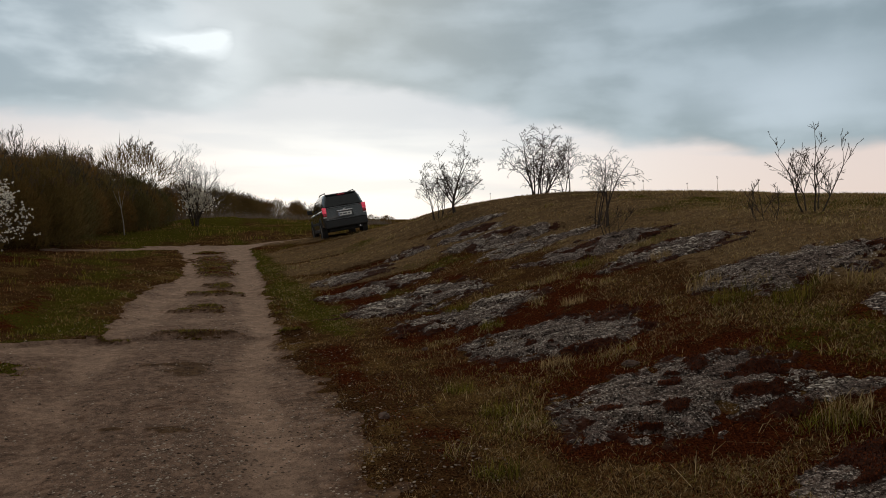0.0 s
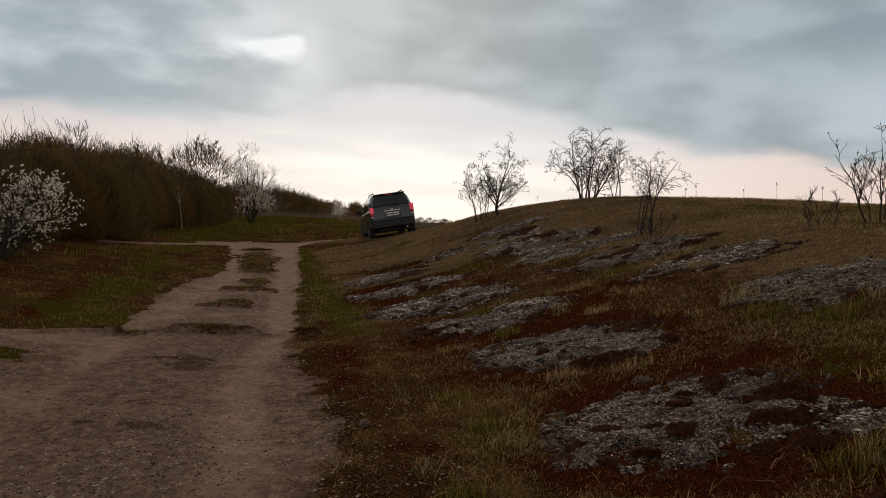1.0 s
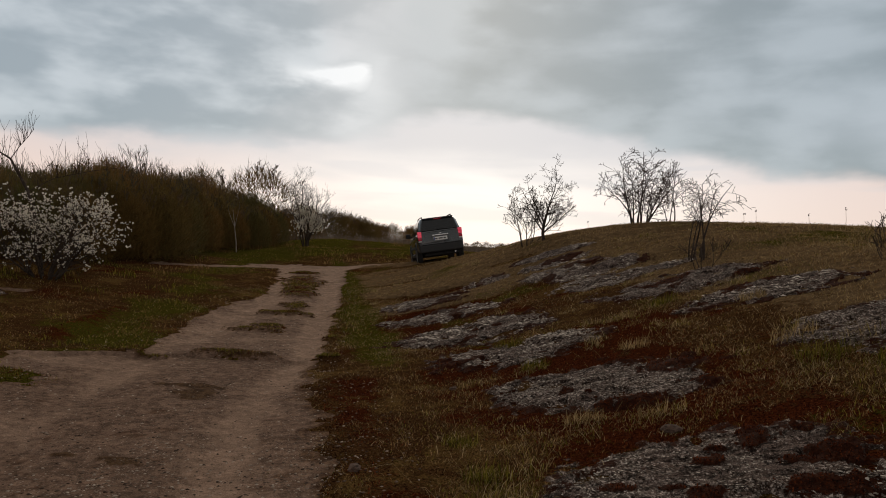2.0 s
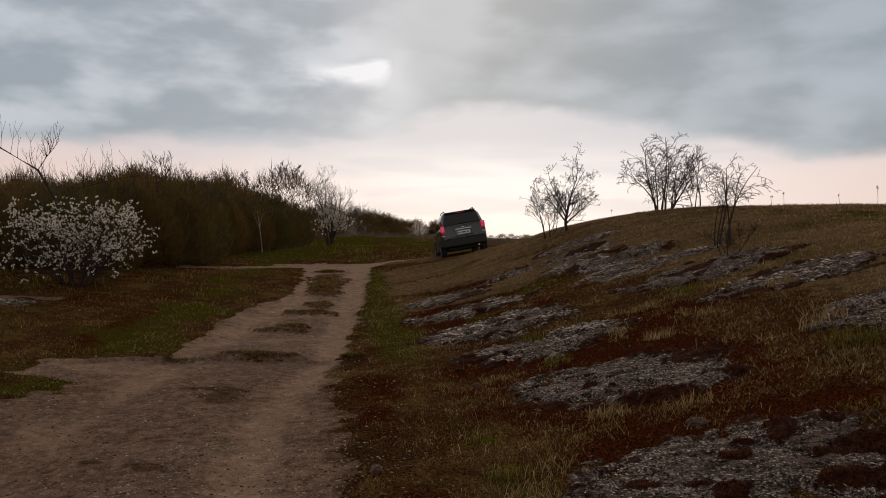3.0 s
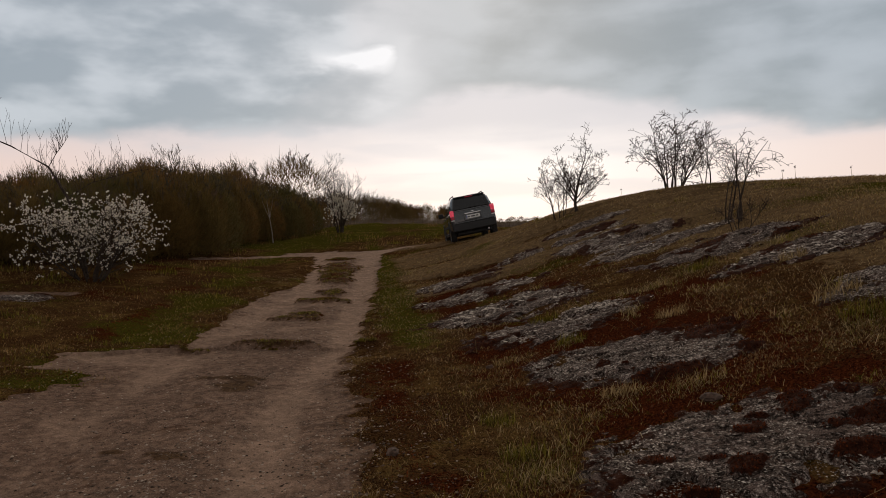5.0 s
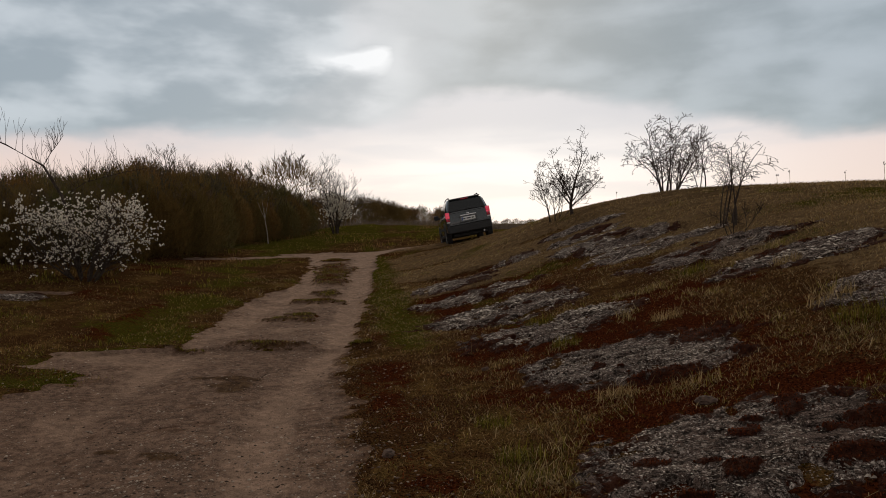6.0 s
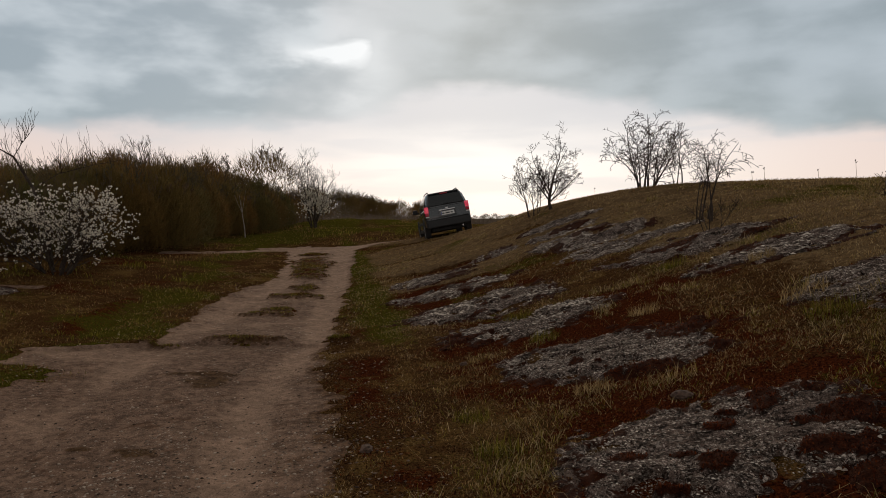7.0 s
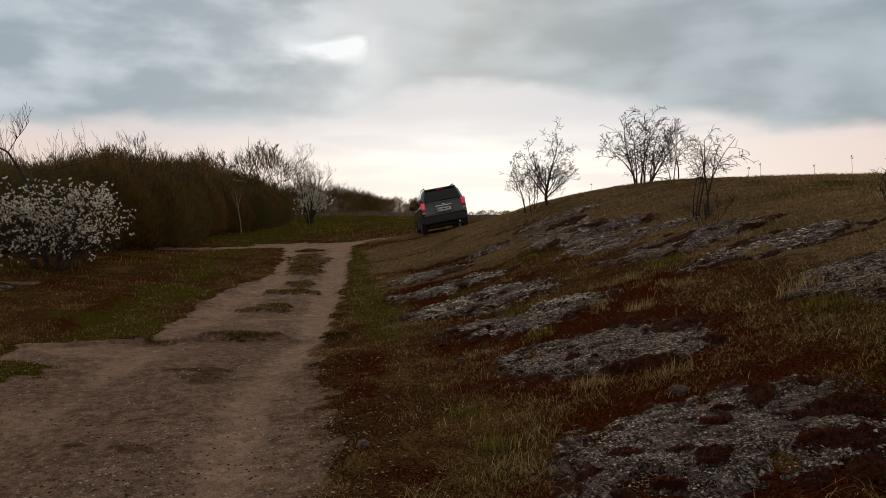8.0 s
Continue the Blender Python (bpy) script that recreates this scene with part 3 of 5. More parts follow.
def moss_shade_zone(x, y):
    u, s = to_us(x, y)
    m = 0.20 + 0.05 * sstep(1.5, 3, u) + 0.50 * fbm(x * 0.55, y * 0.55, 21, 4) + 0.06 * sstep(2.5, 4, u) + 0.09 * sstep(-2.2, -3.2, u) + 0.22 * fbm(x * 2.2, y * 2.2, 24, 2)
    m = m + 0.45 * np.exp(-((u + 2.6) / 0.26) ** 2) * sstep(0.4, 1.2, s) * (1 - sstep(5.6, 6.6, s))
    m = m - 0.34 * sstep(5.2, 7.0, u) - 0.3 * sstep(16, 19, s)
    near = np.clip(1 - np.abs(rock_mask(x, y) + 0.20) / 0.50, 0, 1)
    # shade bands of the terraces painted as moss colour: more in hollows, less on tops
    trough_shade = -terrace(u, s) * sstep(2.5, 4.0, s) * sstep(2.0, 2.6, u) * (1 - sstep(6.0, 8.0, u))
    m = m + 0.30 * trough_shade - 0.10 * sstep(2.5, 4.0, s) * sstep(2.0, 2.6, u)
    return np.clip(m + (0.20 + 0.12 * sstep(-1, -3, s)) * near * (u > 2) * (1 - 0.8 * sstep(5, 6.5, u)) + 0.28 * np.exp(-((u - 1.38) / 0.40) ** 2) * (1 - sstep(-0.8, 1.5, s)) + 0.07 * sstep(1.8, 2.4, u) * (1 - sstep(5, 6, u)) * sstep(0.5, -1.5, s), 0, 1)


def green_zone(x, y):
    u, s = to_us(x, y)
    g = 0.31 + 0.40 * fbm(x * 0.9, y * 0.9, 31, 3)
    g = g + 0.52 * np.exp(-((u - 1.85) / 0.45) ** 2) * (0.35 + 0.65 * sstep(-1.5, 0.5, s)) + 0.30 * np.exp(-((u + 2.0) / 0.8) ** 2) * (s > -1.6)
    g = g + 0.16 * sstep(7.5, 9.5, u) + (0.30 + 0.5 * fbm(x * 0.35, y * 0.35, 33, 3)) * sstep(18.0, 19.5, s) * (1 - sstep(5, 9, u)) * (1 - sstep(30, 40, s))
    return np.clip(g, 0, 1)


def ledges(u, s):
    """Terraces of pale matted grass on the far slope: 1 on their tops."""
    return sstep(2.4, 3.6, s) * sstep(1.7, 2.3, u) * sstep(-0.6, 0.3, terrace(u, s))


# ---- the land ----
gx = spaced(-420, 420, -9, 8, 0.085, 1.075)
gy = spaced(-60, 620, 2.6, 17, 0.085, 1.07)
v, q = sheet(gx, gy, land)
me = fast_mesh("ground", v, q, M_GROUND)
attribute(me, "moss", moss_shade_zone(v[:, 0], v[:, 1]))
gu, gs = to_us(v[:, 0], v[:, 1])
attribute(me, "thatch", np.maximum(sstep(4.8, 7.0, gu), 0.9 * ledges(gu, gs)) * (1 - 0.7 * sstep(16, 20, gs)))
attribute(me, "green", green_zone(v[:, 0], v[:, 1]))
tagged(new("ground", me), "uneven hillside of rust-brown moss, soil and sparse dry grass", "ground", kind="structure")

road_v, road_q = sheet(spaced(-24, 14, -6.5, 3.0, 0.035, 1.05), spaced(-6.0, 34, 2.6, 15.0, 0.035, 1.05), lambda x, y: land(x, y) + 0.014 * np.clip(road_mask(x, y) / 0.06, -1.6, 1), road_mask, -0.14)
rme = fast_mesh("road", road_v, road_q, M_ROAD)
uu, sv = to_us(road_v[:, 0], road_v[:, 1])
attribute(rme, "rut", np.clip(rut_lines(uu, sv) * (0.95 - 0.50 * (uu < -0.3)) + 0.35 * sstep(0.2, 2.0, sv) + 0.5 * sstep(14, 16, sv) + 0.55 * np.exp(-((sv + 0.1) / 0.6) ** 2) * sstep(-0.1, -0.9, uu), 0, 1))
attribute(rme, "tuft", np.clip(tuft_mask(road_v[:, 0], road_v[:, 1]) - 0.03 * sstep(-0.6, -1.4, sv), -1, 1))
attribute(rme, "rim", road_mask(road_v[:, 0], road_v[:, 1]) - 0.12 * sstep(0.3, 0.7, uu) * sstep(0.8, -0.8, sv))
tagged(new("road", rme), "rutted dirt track of pale gravelly soil with a grassy middle", "dirt road", kind="structure")


def slab_rise(x, y, slab):
    """How far the top of a slab stands over the land."""
    seed, flat_one = slab[6], 0.5 if slab[4] < 0.35 else 1.0
    m = slab_mask(x, y, slab)
    lift = 0.030 * np.clip(m / 0.22, -1.5, 1) + 0.012 * np.clip(m, 0, 1)
    lift = lift + 0.028 * fbm(x * 3, y * 11, seed + 70, 3) + 0.010 * fbm(x * 26, y * 26, seed + 71, 2)
    pits = sstep(0.22, 0.34, fbm(x * 3.6, y * 3.6, seed + 80, 3))
    fur = sstep(-0.02, 0.10, fur_mask(x, y))
    return (lift - 0.05 * pits * (1 - fur)) * flat_one + 0.020 * fur


def slab_lift(x, y):
    v = np.zeros(np.shape(x))
    for sl in SLABS:
        cx, cy = to_xy(sl[1], sl[2])
        k = np.nonzero((x - cx) ** 2 + (y - cy) ** 2 < (2 * max(sl[3], sl[4])) ** 2)[0]
        k = k[slab_mask(x[k], y[k], sl) > -0.1]
        v[k] = np.maximum(v[k], slab_rise(x[k], y[k], sl))
    return v


def rock_slab(slab):
    """A low granite outcrop: a dome of rock whose ragged rim dips under the moss."""
    _, u0, s0, hu, hs, turn, seed = slab
    cx, cy = to_xy(u0, s0)
    r = 1.5 * max(hu, hs)
    far = math.hypot(cx - 1, cy - 1)
    step = 0.022 if far < 9 else 0.035

    def top(x, y):
        return land(x, y) + slab_rise(x, y, slab)
    v, q = sheet(np.arange(cx - r, cx + r, step), np.arange(cy - r, cy + r, step), top, lambda x, y: slab_mask(x, y, slab), -0.16)
    base = np.array([cx, cy, height(cx, cy)])
    rock = fast_mesh("rock_slab", v - base, q, M_ROCK)
    attribute(rock, "rim", slab_mask(v[:, 0], v[:, 1], slab) + (0.12 if hs < 0.35 else 0.0))
    attribute(rock, "fur", fur_mask(v[:, 0], v[:, 1]))
    ob = new("rock_slab", rock)
    ob.location = base
    lab = "flat grey granite outcrop with white lichen, ringed by rust moss" if hs > 0.45 else "narrow band of bare grey granite lying in the mossy slope"
    return tagged(ob, lab, "rock", "granite outcrops on the hillside")


for sl in SLABS:
    rock_slab(sl)


# ---- branching plants ----
def tubes(lines, sides):
    """Tapered tubes along polylines of (points, radii)."""
    vs, fs = [], []
    for pts, rad in lines:
        start = len(vs)
        n = len(pts)
        for i, (p, r) in enumerate(zip(pts, rad)):
            d = pts[min(i + 1, n - 1)] - pts[max(i - 1, 0)]
            d.normalize()
            a = d.orthogonal()
            a.normalize()
            b = d.cross(a)
            for k in range(sides):
                t = 2 * math.pi * k / sides
                vs.append(p + (a * math.cos(t) + b * math.sin(t)) * r)
        for i in range(n - 1):
            for k in range(sides):
                k2 = (k + 1) % sides
                fs.append((start + i * sides + k, start + i * sides + k2, start + (i + 1) * sides + k2, start + (i + 1) * sides + k))
    return vs, fs


def grow(rng, start, way, length, radius, level, out, bend=0.25, droop=0.0, kids=(5, 5, 4), spread=0.8, shrink=0.55, lift=0.15, foot=0.3, fine=0.0032):
    """Grows a branch and its side branches into out[level]."""
    n = 4 + (2 if level == 0 else 1)
    pts, rad, p, d = [start.copy()], [radius], start.copy(), way.normalized()
    for i in range(1, n + 1):
        d = (d + Vector((rng.gauss(0, bend), rng.gauss(0, bend), rng.gauss(0, bend * 0.6) + lift * 0.4 - droop * i / n)) * 0.5).normalized()
        p = p + d * (length / n)
        pts.append(p.copy())
        rad.append(max(radius * (1 - 0.8 * i / n), fine))
    out.setdefault(level, []).append((pts, rad))
    if level < len(kids):
        for k in range(kids[level]):
            f = rng.uniform(foot if level == 0 else 0.2, 1.0)
            i = min(int(f * n), n - 1)
            q = pts[i].lerp(pts[i + 1], f * n - i)
            side = (pts[i + 1] - pts[i]).normalized()
            o = side.orthogonal()
            o.normalize()
            o.rotate(Matrix.Rotation(rng.uniform(0, 6.283), 3, side))
            grow(rng, q, side * (1 - spread * 0.5) + o * spread + Vector((0, 0, lift)), length * shrink * rng.uniform(0.6, 1.15) * (1.15 - 0.5 * f),
                 max(rad[i] * 0.6, fine), level + 1, out, bend, droop, kids, spread, shrink, lift, foot, fine)
    return out


def lumps(rng, lines, per, size, reach=0.03, coarse=False):
    """Small eight-faced buds or blossoms along twigs."""
    vs, fs = [], []
    for pts, _ in lines:
        for k in range(per):
            i = rng.randrange(len(pts) - 1)
            c = pts[i].lerp(pts[i + 1], rng.random()) + Vector((rng.gauss(0, reach), rng.gauss(0, reach), rng.gauss(0, reach)))
            r = size * rng.uniform(0.5, 1.3)
            q = Euler((rng.uniform(0, 6), rng.uniform(0, 6), 0)).to_matrix()
            s = len(vs)
            if coarse:
                for o in ((1, 0, -0.4), (-0.6, 0.9, -0.4), (-0.6, -0.9, -0.4), (0, 0, 1)):
                    vs.append(c + q @ (Vector(o) * r))
                fs += [(s, s + 1, s + 3), (s + 1, s + 2, s + 3), (s + 2, s, s + 3), (s + 1, s, s + 2)]
                continue
            for o in ((1, 0, 0), (-1, 0, 0), (0, 1, 0), (0, -1, 0), (0, 0, 0.7), (0, 0, -0.7)):
                vs.append(c + q @ (Vector(o) * r))
            fs += [(s + a, s + b, s + c2) for a, b, c2 in ((0, 2, 4), (2, 1, 4), (1, 3, 4), (3, 0, 4), (2, 0, 5), (1, 2, 5), (3, 1, 5), (0, 3, 5))]
    return vs, fs


def empty(name, x, y, z, turn=0.0):
    ob = new(name)
    ob.empty_display_size = 0.2
    ob.matrix_basis = pose(x, y, z, 0, 0, turn)
    return ob


def under(name, data, parent, label=""):
    ob = new(name, data)
    ob.parent = parent
    return tagged(ob, label)


def joined(levels, out):
    return [ln for k in levels for ln in out.get(k, [])]


def bare_shrub(name, x, y, seed, stems, tall, lean, label, kids=(6, 5, 3), droop=0.0, thick=0.022, spread=0.8, bend=0.28, buds=0, category="shrub", up=1.0, mats=(None, None), foot=0.3, fine=0.0032, shrink=0.55):
    """A leafless shrub: several stems from one root, limbs and fine twigs."""
    rng = random.Random(seed)
    out = {}
    for k in range(stems):
        t = 2 * math.pi * (k + rng.random() * 0.6) / stems
        toe = Vector((math.cos(t), math.sin(t), 0)) * 0.05 * stems ** 0.5
        lean_k = lean * rng.uniform(0.3, 1.15)
        d = Vector((math.cos(t) * lean_k, math.sin(t) * lean_k, up))
        grow(rng, toe - Vector((0, 0, 0.08)), d, tall * rng.uniform(0.7, 1.0), thick * rng.uniform(0.7, 1.1), 0, out, bend, droop, kids, spread, shrink, foot=foot, fine=fine)
    root = empty(name, x, y, height(x, y))
    for level, name, sides in ((0, "stem", 6), (1, "limb", 4)):
        for ln in out.get(level, []):
            vs, fs = tubes([ln], sides)
            under(name, mesh_of(name, vs, fs, mats[0] or M_BARK, True), root)
    if 2 in out:
        vs, fs = tubes(joined((2, 3, 4), out), 3)
        tagged(under("twig", mesh_of("twig", vs, fs, mats[1] or M_TWIG), root), kind="stuff")
    if buds:
        vs, fs = lumps(rng, joined((2, 3), out), buds, 0.005, 0.006)
        tagged(under("bud", mesh_of("bud", vs, fs, M_BUD), root, "small brownish opening buds"), kind="stuff")
    return tagged(root, label, category), out, rng


# ---- shrubs and trees on the hill ----
def vase_tree(x, y, seed, fork, limbs, tall, label):
    """A small leafless tree: a short trunk, limbs that rise and spread like a vase, and dense spurred twigs."""
    rng = random.Random(seed)
    trunk = [Vector((0.02 * math.sin(2 * i), 0.015 * i, -0.1 + (fork + 0.1) * i / 4)) for i in range(5)]
    out = {}
    for k in range(limbs):
        t = 2.4 * k + rng.uniform(-0.3, 0.3)
        steep = (0.75, 1.2, 2.0, 0.95, 1.6, 2.8)[k % 6]
        q = trunk[2].lerp(trunk[4], (k + 0.5) / limbs)
        grow(rng, q, Vector((math.cos(t), math.sin(t), steep)), (tall - fork) * rng.uniform(0.82, 0.98) * (0.58 + 0.17 * steep), 0.021 * rng.uniform(0.8, 1.1), 1, out,
             0.24, -0.12, (0, 11, 6, 2), 1.0, 0.45, 0.06, fine=0.0036)
    root = empty("small_tree", x, y, height(x, y))
    under("trunk", mesh_of("trunk", *tubes([(trunk, [0.047, 0.042, 0.037, 0.034, 0.026])], 8), M_BARK, True), root)
    for level, sides in ((1, 5), (2, 4)):
        for ln in out[level]:
            under("limb", mesh_of("limb", *tubes([ln], sides), M_BARK, True), root)
    tagged(under("twig", mesh_of("twig", *tubes(joined((3, 4), out), 3), M_TWIG), root), kind="stuff")
    return tagged(root, label, "tree")


vase_tree(0.28, 17.7, 47, 0.45, 8, 2.05, "small leafless tree with spreading grey limbs on the hill crest")
bare_shrub("shrub", -0.12, 17.9, 12, 7, 1.25, 0.55, "low bare shrub beside the small tree", (7, 4, 2), -0.1, 0.014, 0.7, fine=0.004)
bare_shrub("shrub", 2.55, 17.9, 13, 12, 1.80, 0.50, "dense leafless thorn shrub with arching tips on the hill crest", (10, 6, 2), 0.34, 0.020, 0.7, 0.26, 1, fine=0.0044, foot=0.15, shrink=0.42)
bare_shrub("shrub", 3.34, 18.4, 14, 3, 1.45, 0.16, "thin upright bare shrub on the hill crest", (8, 5, 2), 0.10, 0.018, 0.7, 0.22, fine=0.004)
bare_shrub("shrub", 2.99, 12.7, 15, 7, 1.52, 0.08, "bare shrub with upright stems and arching drooping sprays", (6, 4, 1), 0.42, 0.016, 0.95, 0.15, 1, up=1.4, fine=0.0032, foot=0.45, shrink=0.5)
bare_shrub("shrub", 5.72, 10.5, 16, 6, 1.30, 0.34, "open bare shrub with leaning knotted stems near the crest", (7, 5, 1), -0.05, 0.014, 0.6, 0.34, 3, up=1.1, foot=0.25, shrink=0.45)
bare_shrub("shrub", 5.15, 11.0, 19, 3, 0.62, 0.5, "small bare shrub with knotted stems near the crest", (4, 3), 0.0, 0.010, 0.6, 0.4, 3)
bare_shrub("shrub", 4.85, 10.2, 17, 5, 0.5, 0.5, "small bare bush in the grass of the slope", (4, 3), 0.0, 0.008, 0.7, 0.3)
bare_shrub("shrub", 2.95, 11.9, 18, 5, 0.62, 0.35, "small bare bush in the grass of the slope", (5, 3), 0.0, 0.009, 0.7, 0.3)

# ---- blossoming shrub by the track ----
BX, BY = -10.6, 13.8
bush, out, rng = bare_shrub("blossoming_shrub", BX + 0.26, BY + 0.2, 21, 13, 2.02, 0.95, "rounded wild plum shrub covered in white blossom", (10, 6, 2), 0.02, 0.030, 0.85, 0.22, 0, "shrub", foot=0.12)
sprigs = []
for pts, _ in joined((2, 3), out):
    i = rng.randrange(1, len(pts))
    if pts[i].z > 0.15 and rng.random() < 0.56:
        sprigs.append(([pts[i], pts[i] + Vector((rng.gauss(0, 0.04), rng.gauss(0, 0.04), 0.02))], None))
vs, fs = lumps(rng, sprigs, 3, 0.0235, 0.020)
tagged(under("blossom", mesh_of("blossom", vs, fs, M_BLOSSOM), bush, "small white flowers in clusters"), kind="stuff")


def leaning_tree(x, y, turn):
    """A young bare tree whose main limb arches to one side, with upright shoots along it."""
    rng = random.Random(22)
    main = [Vector(p) for p in ((0, 0, -0.1), (-0.05, 0, 0.9), (-0.30, 0.05, 1.85), (-0.65, 0.1, 2.55), (-1.35, 0.15, 3.0), (-2.4, 0.2, 3.5))]
    side = [main[3], main[3] + Vector((0.16, 0, 0.30)), main[3] + Vector((0.30, 0, 0.50)), main[3] + Vector((0.42, 0.1, 0.72))]
    low = [main[2], main[2] + Vector((0.5, 0.1, 0.35)), main[2] + Vector((1.3, 0.2, 0.6)), main[2] + Vector((2.0, 0.2, 0.75))]
    root = empty("tree", x, y, height(x, y), turn)
    under("trunk", mesh_of("trunk", *tubes([(main, [0.046, 0.040, 0.032, 0.024, 0.016, 0.006])], 7), M_BARK, True), root)
    for ln in (side, low):
        under("limb", mesh_of("limb", *tubes([(ln, [0.010, 0.008, 0.006, 0.004])], 5), M_BARK, True), root)
    out = {}
    for ln in (main[2:], side, low):
        for k in range(19):
            f = rng.uniform(0.1, 0.98) * (len(ln) - 1)
            i = int(f)
            p = ln[i].lerp(ln[i + 1], f - i)
            grow(rng, p, Vector((rng.gauss(-0.05, 0.3), rng.gauss(0, 0.3), 1)), rng.uniform(0.3, 0.8) * (0.6 if ln is side else 1.0), 0.007, 1, out, 0.10, -0.2, (0, 2), 0.5)
    for ln in out.get(1, []):
        under("shoot", mesh_of("shoot", *tubes([ln], 4), M_TWIG), root)
    tagged(under("twig", mesh_of("twig", *tubes(joined((2,), out), 3), M_TWIG), root), kind="stuff")
    return tagged(root, "bare young tree arching over the blossom with upright shoots", "tree")


leaning_tree(BX - 0.15, BY + 0.5, 43)

# ---- pale trees at the edge of the thicket ----
birch, out, rng = bare_shrub("birch", -12.2, 33.4, 31, 5, 3.3, 0.22, "slender pale birch with pinkish twigs and some blossom", (11, 7, 4), 0.05, 0.045, 0.6, 0.2, 0, "tree", 1.0, (M_BARK, M_PALE), 0.12)
low = [ln for ln in joined((2, 3), out) if ln[0][0].z < 1.7 and math.hypot(ln[0][0].x, ln[0][0].y) < 0.62]
vs, fs = lumps(rng, low, 6, 0.050, 0.06)
tagged(under("blossom", mesh_of("blossom", vs, fs, M_BLOSSOM), birch, "greyish white blossom"), kind="stuff")
pole, _, _ = bare_shrub("sapling", -13.25, 28.2, 33, 1, 2.05, 0.02, "thin pale leafless sapling in front of the thicket", (3,), 0.0, 0.036, 0.4, 0.06, 0, "tree", 1.0, (M_WAND, M_WAND))


tall_one, _, _ = bare_shrub("tree", -14.9, 24.2, 35, 9, 3.25, 0.18, "tall bare greyish tree rising over the thicket", (12, 6, 2), -0.05, 0.03, 0.5, 0.12, 0, "tree", 1.0, (M_BARK, M_SHOOT), foot=0.4, fine=0.0055)

# ---- the thicket ----
def haze(rs, count, tall, wide, long0, long1, thick):
    """Fine twigs as slim three-sided spikes, spread through a dome and pointing up and out."""
    z = tall * rs.rand(count) ** 0.8 * (1 - 0.16 * rs.rand(count))
    reach = wide * (0.55 + 0.45 * np.sin(np.pi * np.clip(0.25 + 0.75 * z / tall, 0, 1))) * np.clip(1 - (z / tall) ** 5, 0.05, 1) ** 0.6
    a = rs.rand(count) * 6.283
    r = reach * rs.rand(count) ** 0.4
    base = np.stack([r * np.cos(a), r * np.sin(a), z], -1)
    way = np.stack([0.5 * np.cos(a) * r / wide, 0.5 * np.sin(a) * r / wide, 0.75 + 0.6 * z / tall], -1) + 0.34 * rs.randn(count, 3)
    way /= np.linalg.norm(way, axis=1)[:, None]
    tip = base + way * (long0 + (long1 - long0) * rs.rand(count))[:, None]
    p = np.cross(way, rs.randn(count, 3))
    p *= (thick * (0.6 + 0.8 * rs.rand(count)) / np.linalg.norm(p, axis=1))[:, None]
    q = np.cross(way, p)
    v = np.stack([base + p, base - 0.5 * p + 0.87 * q, base - 0.5 * p - 0.87 * q, tip], 1).reshape(-1, 3)
    f = (np.array([(0, 1, 3), (1, 2, 3), (2, 0, 3)])[None] + 4 * np.arange(count)[:, None, None]).reshape(-1, 3)
    return v, f, base, tip


def thicket_bush(seed, tall, twigs, rods=10):
    """A domed bush of many rods, a haze of fine twigs round them, and small buds."""
    rng, rs = random.Random(seed), np.random.RandomState(seed)
    lines = []
    for k in range(rods):
        t, r = rng.uniform(0, 6.283), 0.9 * rng.random() ** 0.5
        foot = Vector((r * math.cos(t), r * math.sin(t), -0.1))
        lean = Vector((math.cos(t) * 0.3 * r, math.sin(t) * 0.3 * r, 1))
        length = tall * rng.uniform(0.6, 0.95) * (1.0 - 0.25 * r * r)
        pts = [foot]
        for i in range(4):
            lean = (lean + Vector((rng.gauss(0, 0.18), rng.gauss(0, 0.18), 0))).normalized()
            pts.append(pts[-1] + lean * length / 4)
        lines.append((pts, [0.013, 0.011, 0.009, 0.006, 0.003]))
    root = empty("thicket_bush", 0, 0, 0)
    tagged(under("stem", mesh_of("stem", *tubes(lines, 3), M_THICK), root), kind="stuff")
    v, f, base, tip = haze(rs, twigs, tall * 0.84, 1.35, 0.25, 0.75, 0.0105)
    v2, f2, _, _ = haze(rs, twigs // 6, tall * 0.92, 1.25, 0.35, 0.8, 0.008)
    v2[:, 2] += 0.03 * tall * (v2[:, 2] > 0.3)
    v, f = np.concatenate([v, v2]), np.concatenate([f, f2 + len(v)])
    tagged(under("twig", fast_mesh("twig", v, f, M_THICK, False), root), kind="stuff")
    spray = {}
    for k in range(rods * 3):
        t, r = rng.uniform(0, 6.283), 1.15 * rng.random() ** 0.5
        grow(rng, Vector((r * math.cos(t), r * math.sin(t), tall * (0.80 - 0.12 * r * r))), Vector((0.25 * r * math.cos(t), 0.25 * r * math.sin(t), 1)), tall * rng.uniform(0.06, 0.155), 0.011, 0, spray,
             0.12, -0.15, (5, 2), 0.6, 0.5, 0.3, foot=0.15, fine=0.0065)
    tagged(under("shoot", mesh_of("shoot", *tubes(joined((0, 1, 2), spray), 3), M_SHOOT), root, "greyish upright shoots at the top"), kind="stuff")
    ends = [([Vector(tip[i]), Vector(base[i])], None) for i in range(0, twigs, 7)]
    tagged(under("bud", mesh_of("bud", *lumps(rng, ends, 1, 0.022, 0.04, True), M_BUD), root, "dull yellow-brown opening buds"), kind="stuff")
    return tagged(root, "tall dense leafless bush with brown twigs and swelling buds", "bush", "bushes of the thicket")


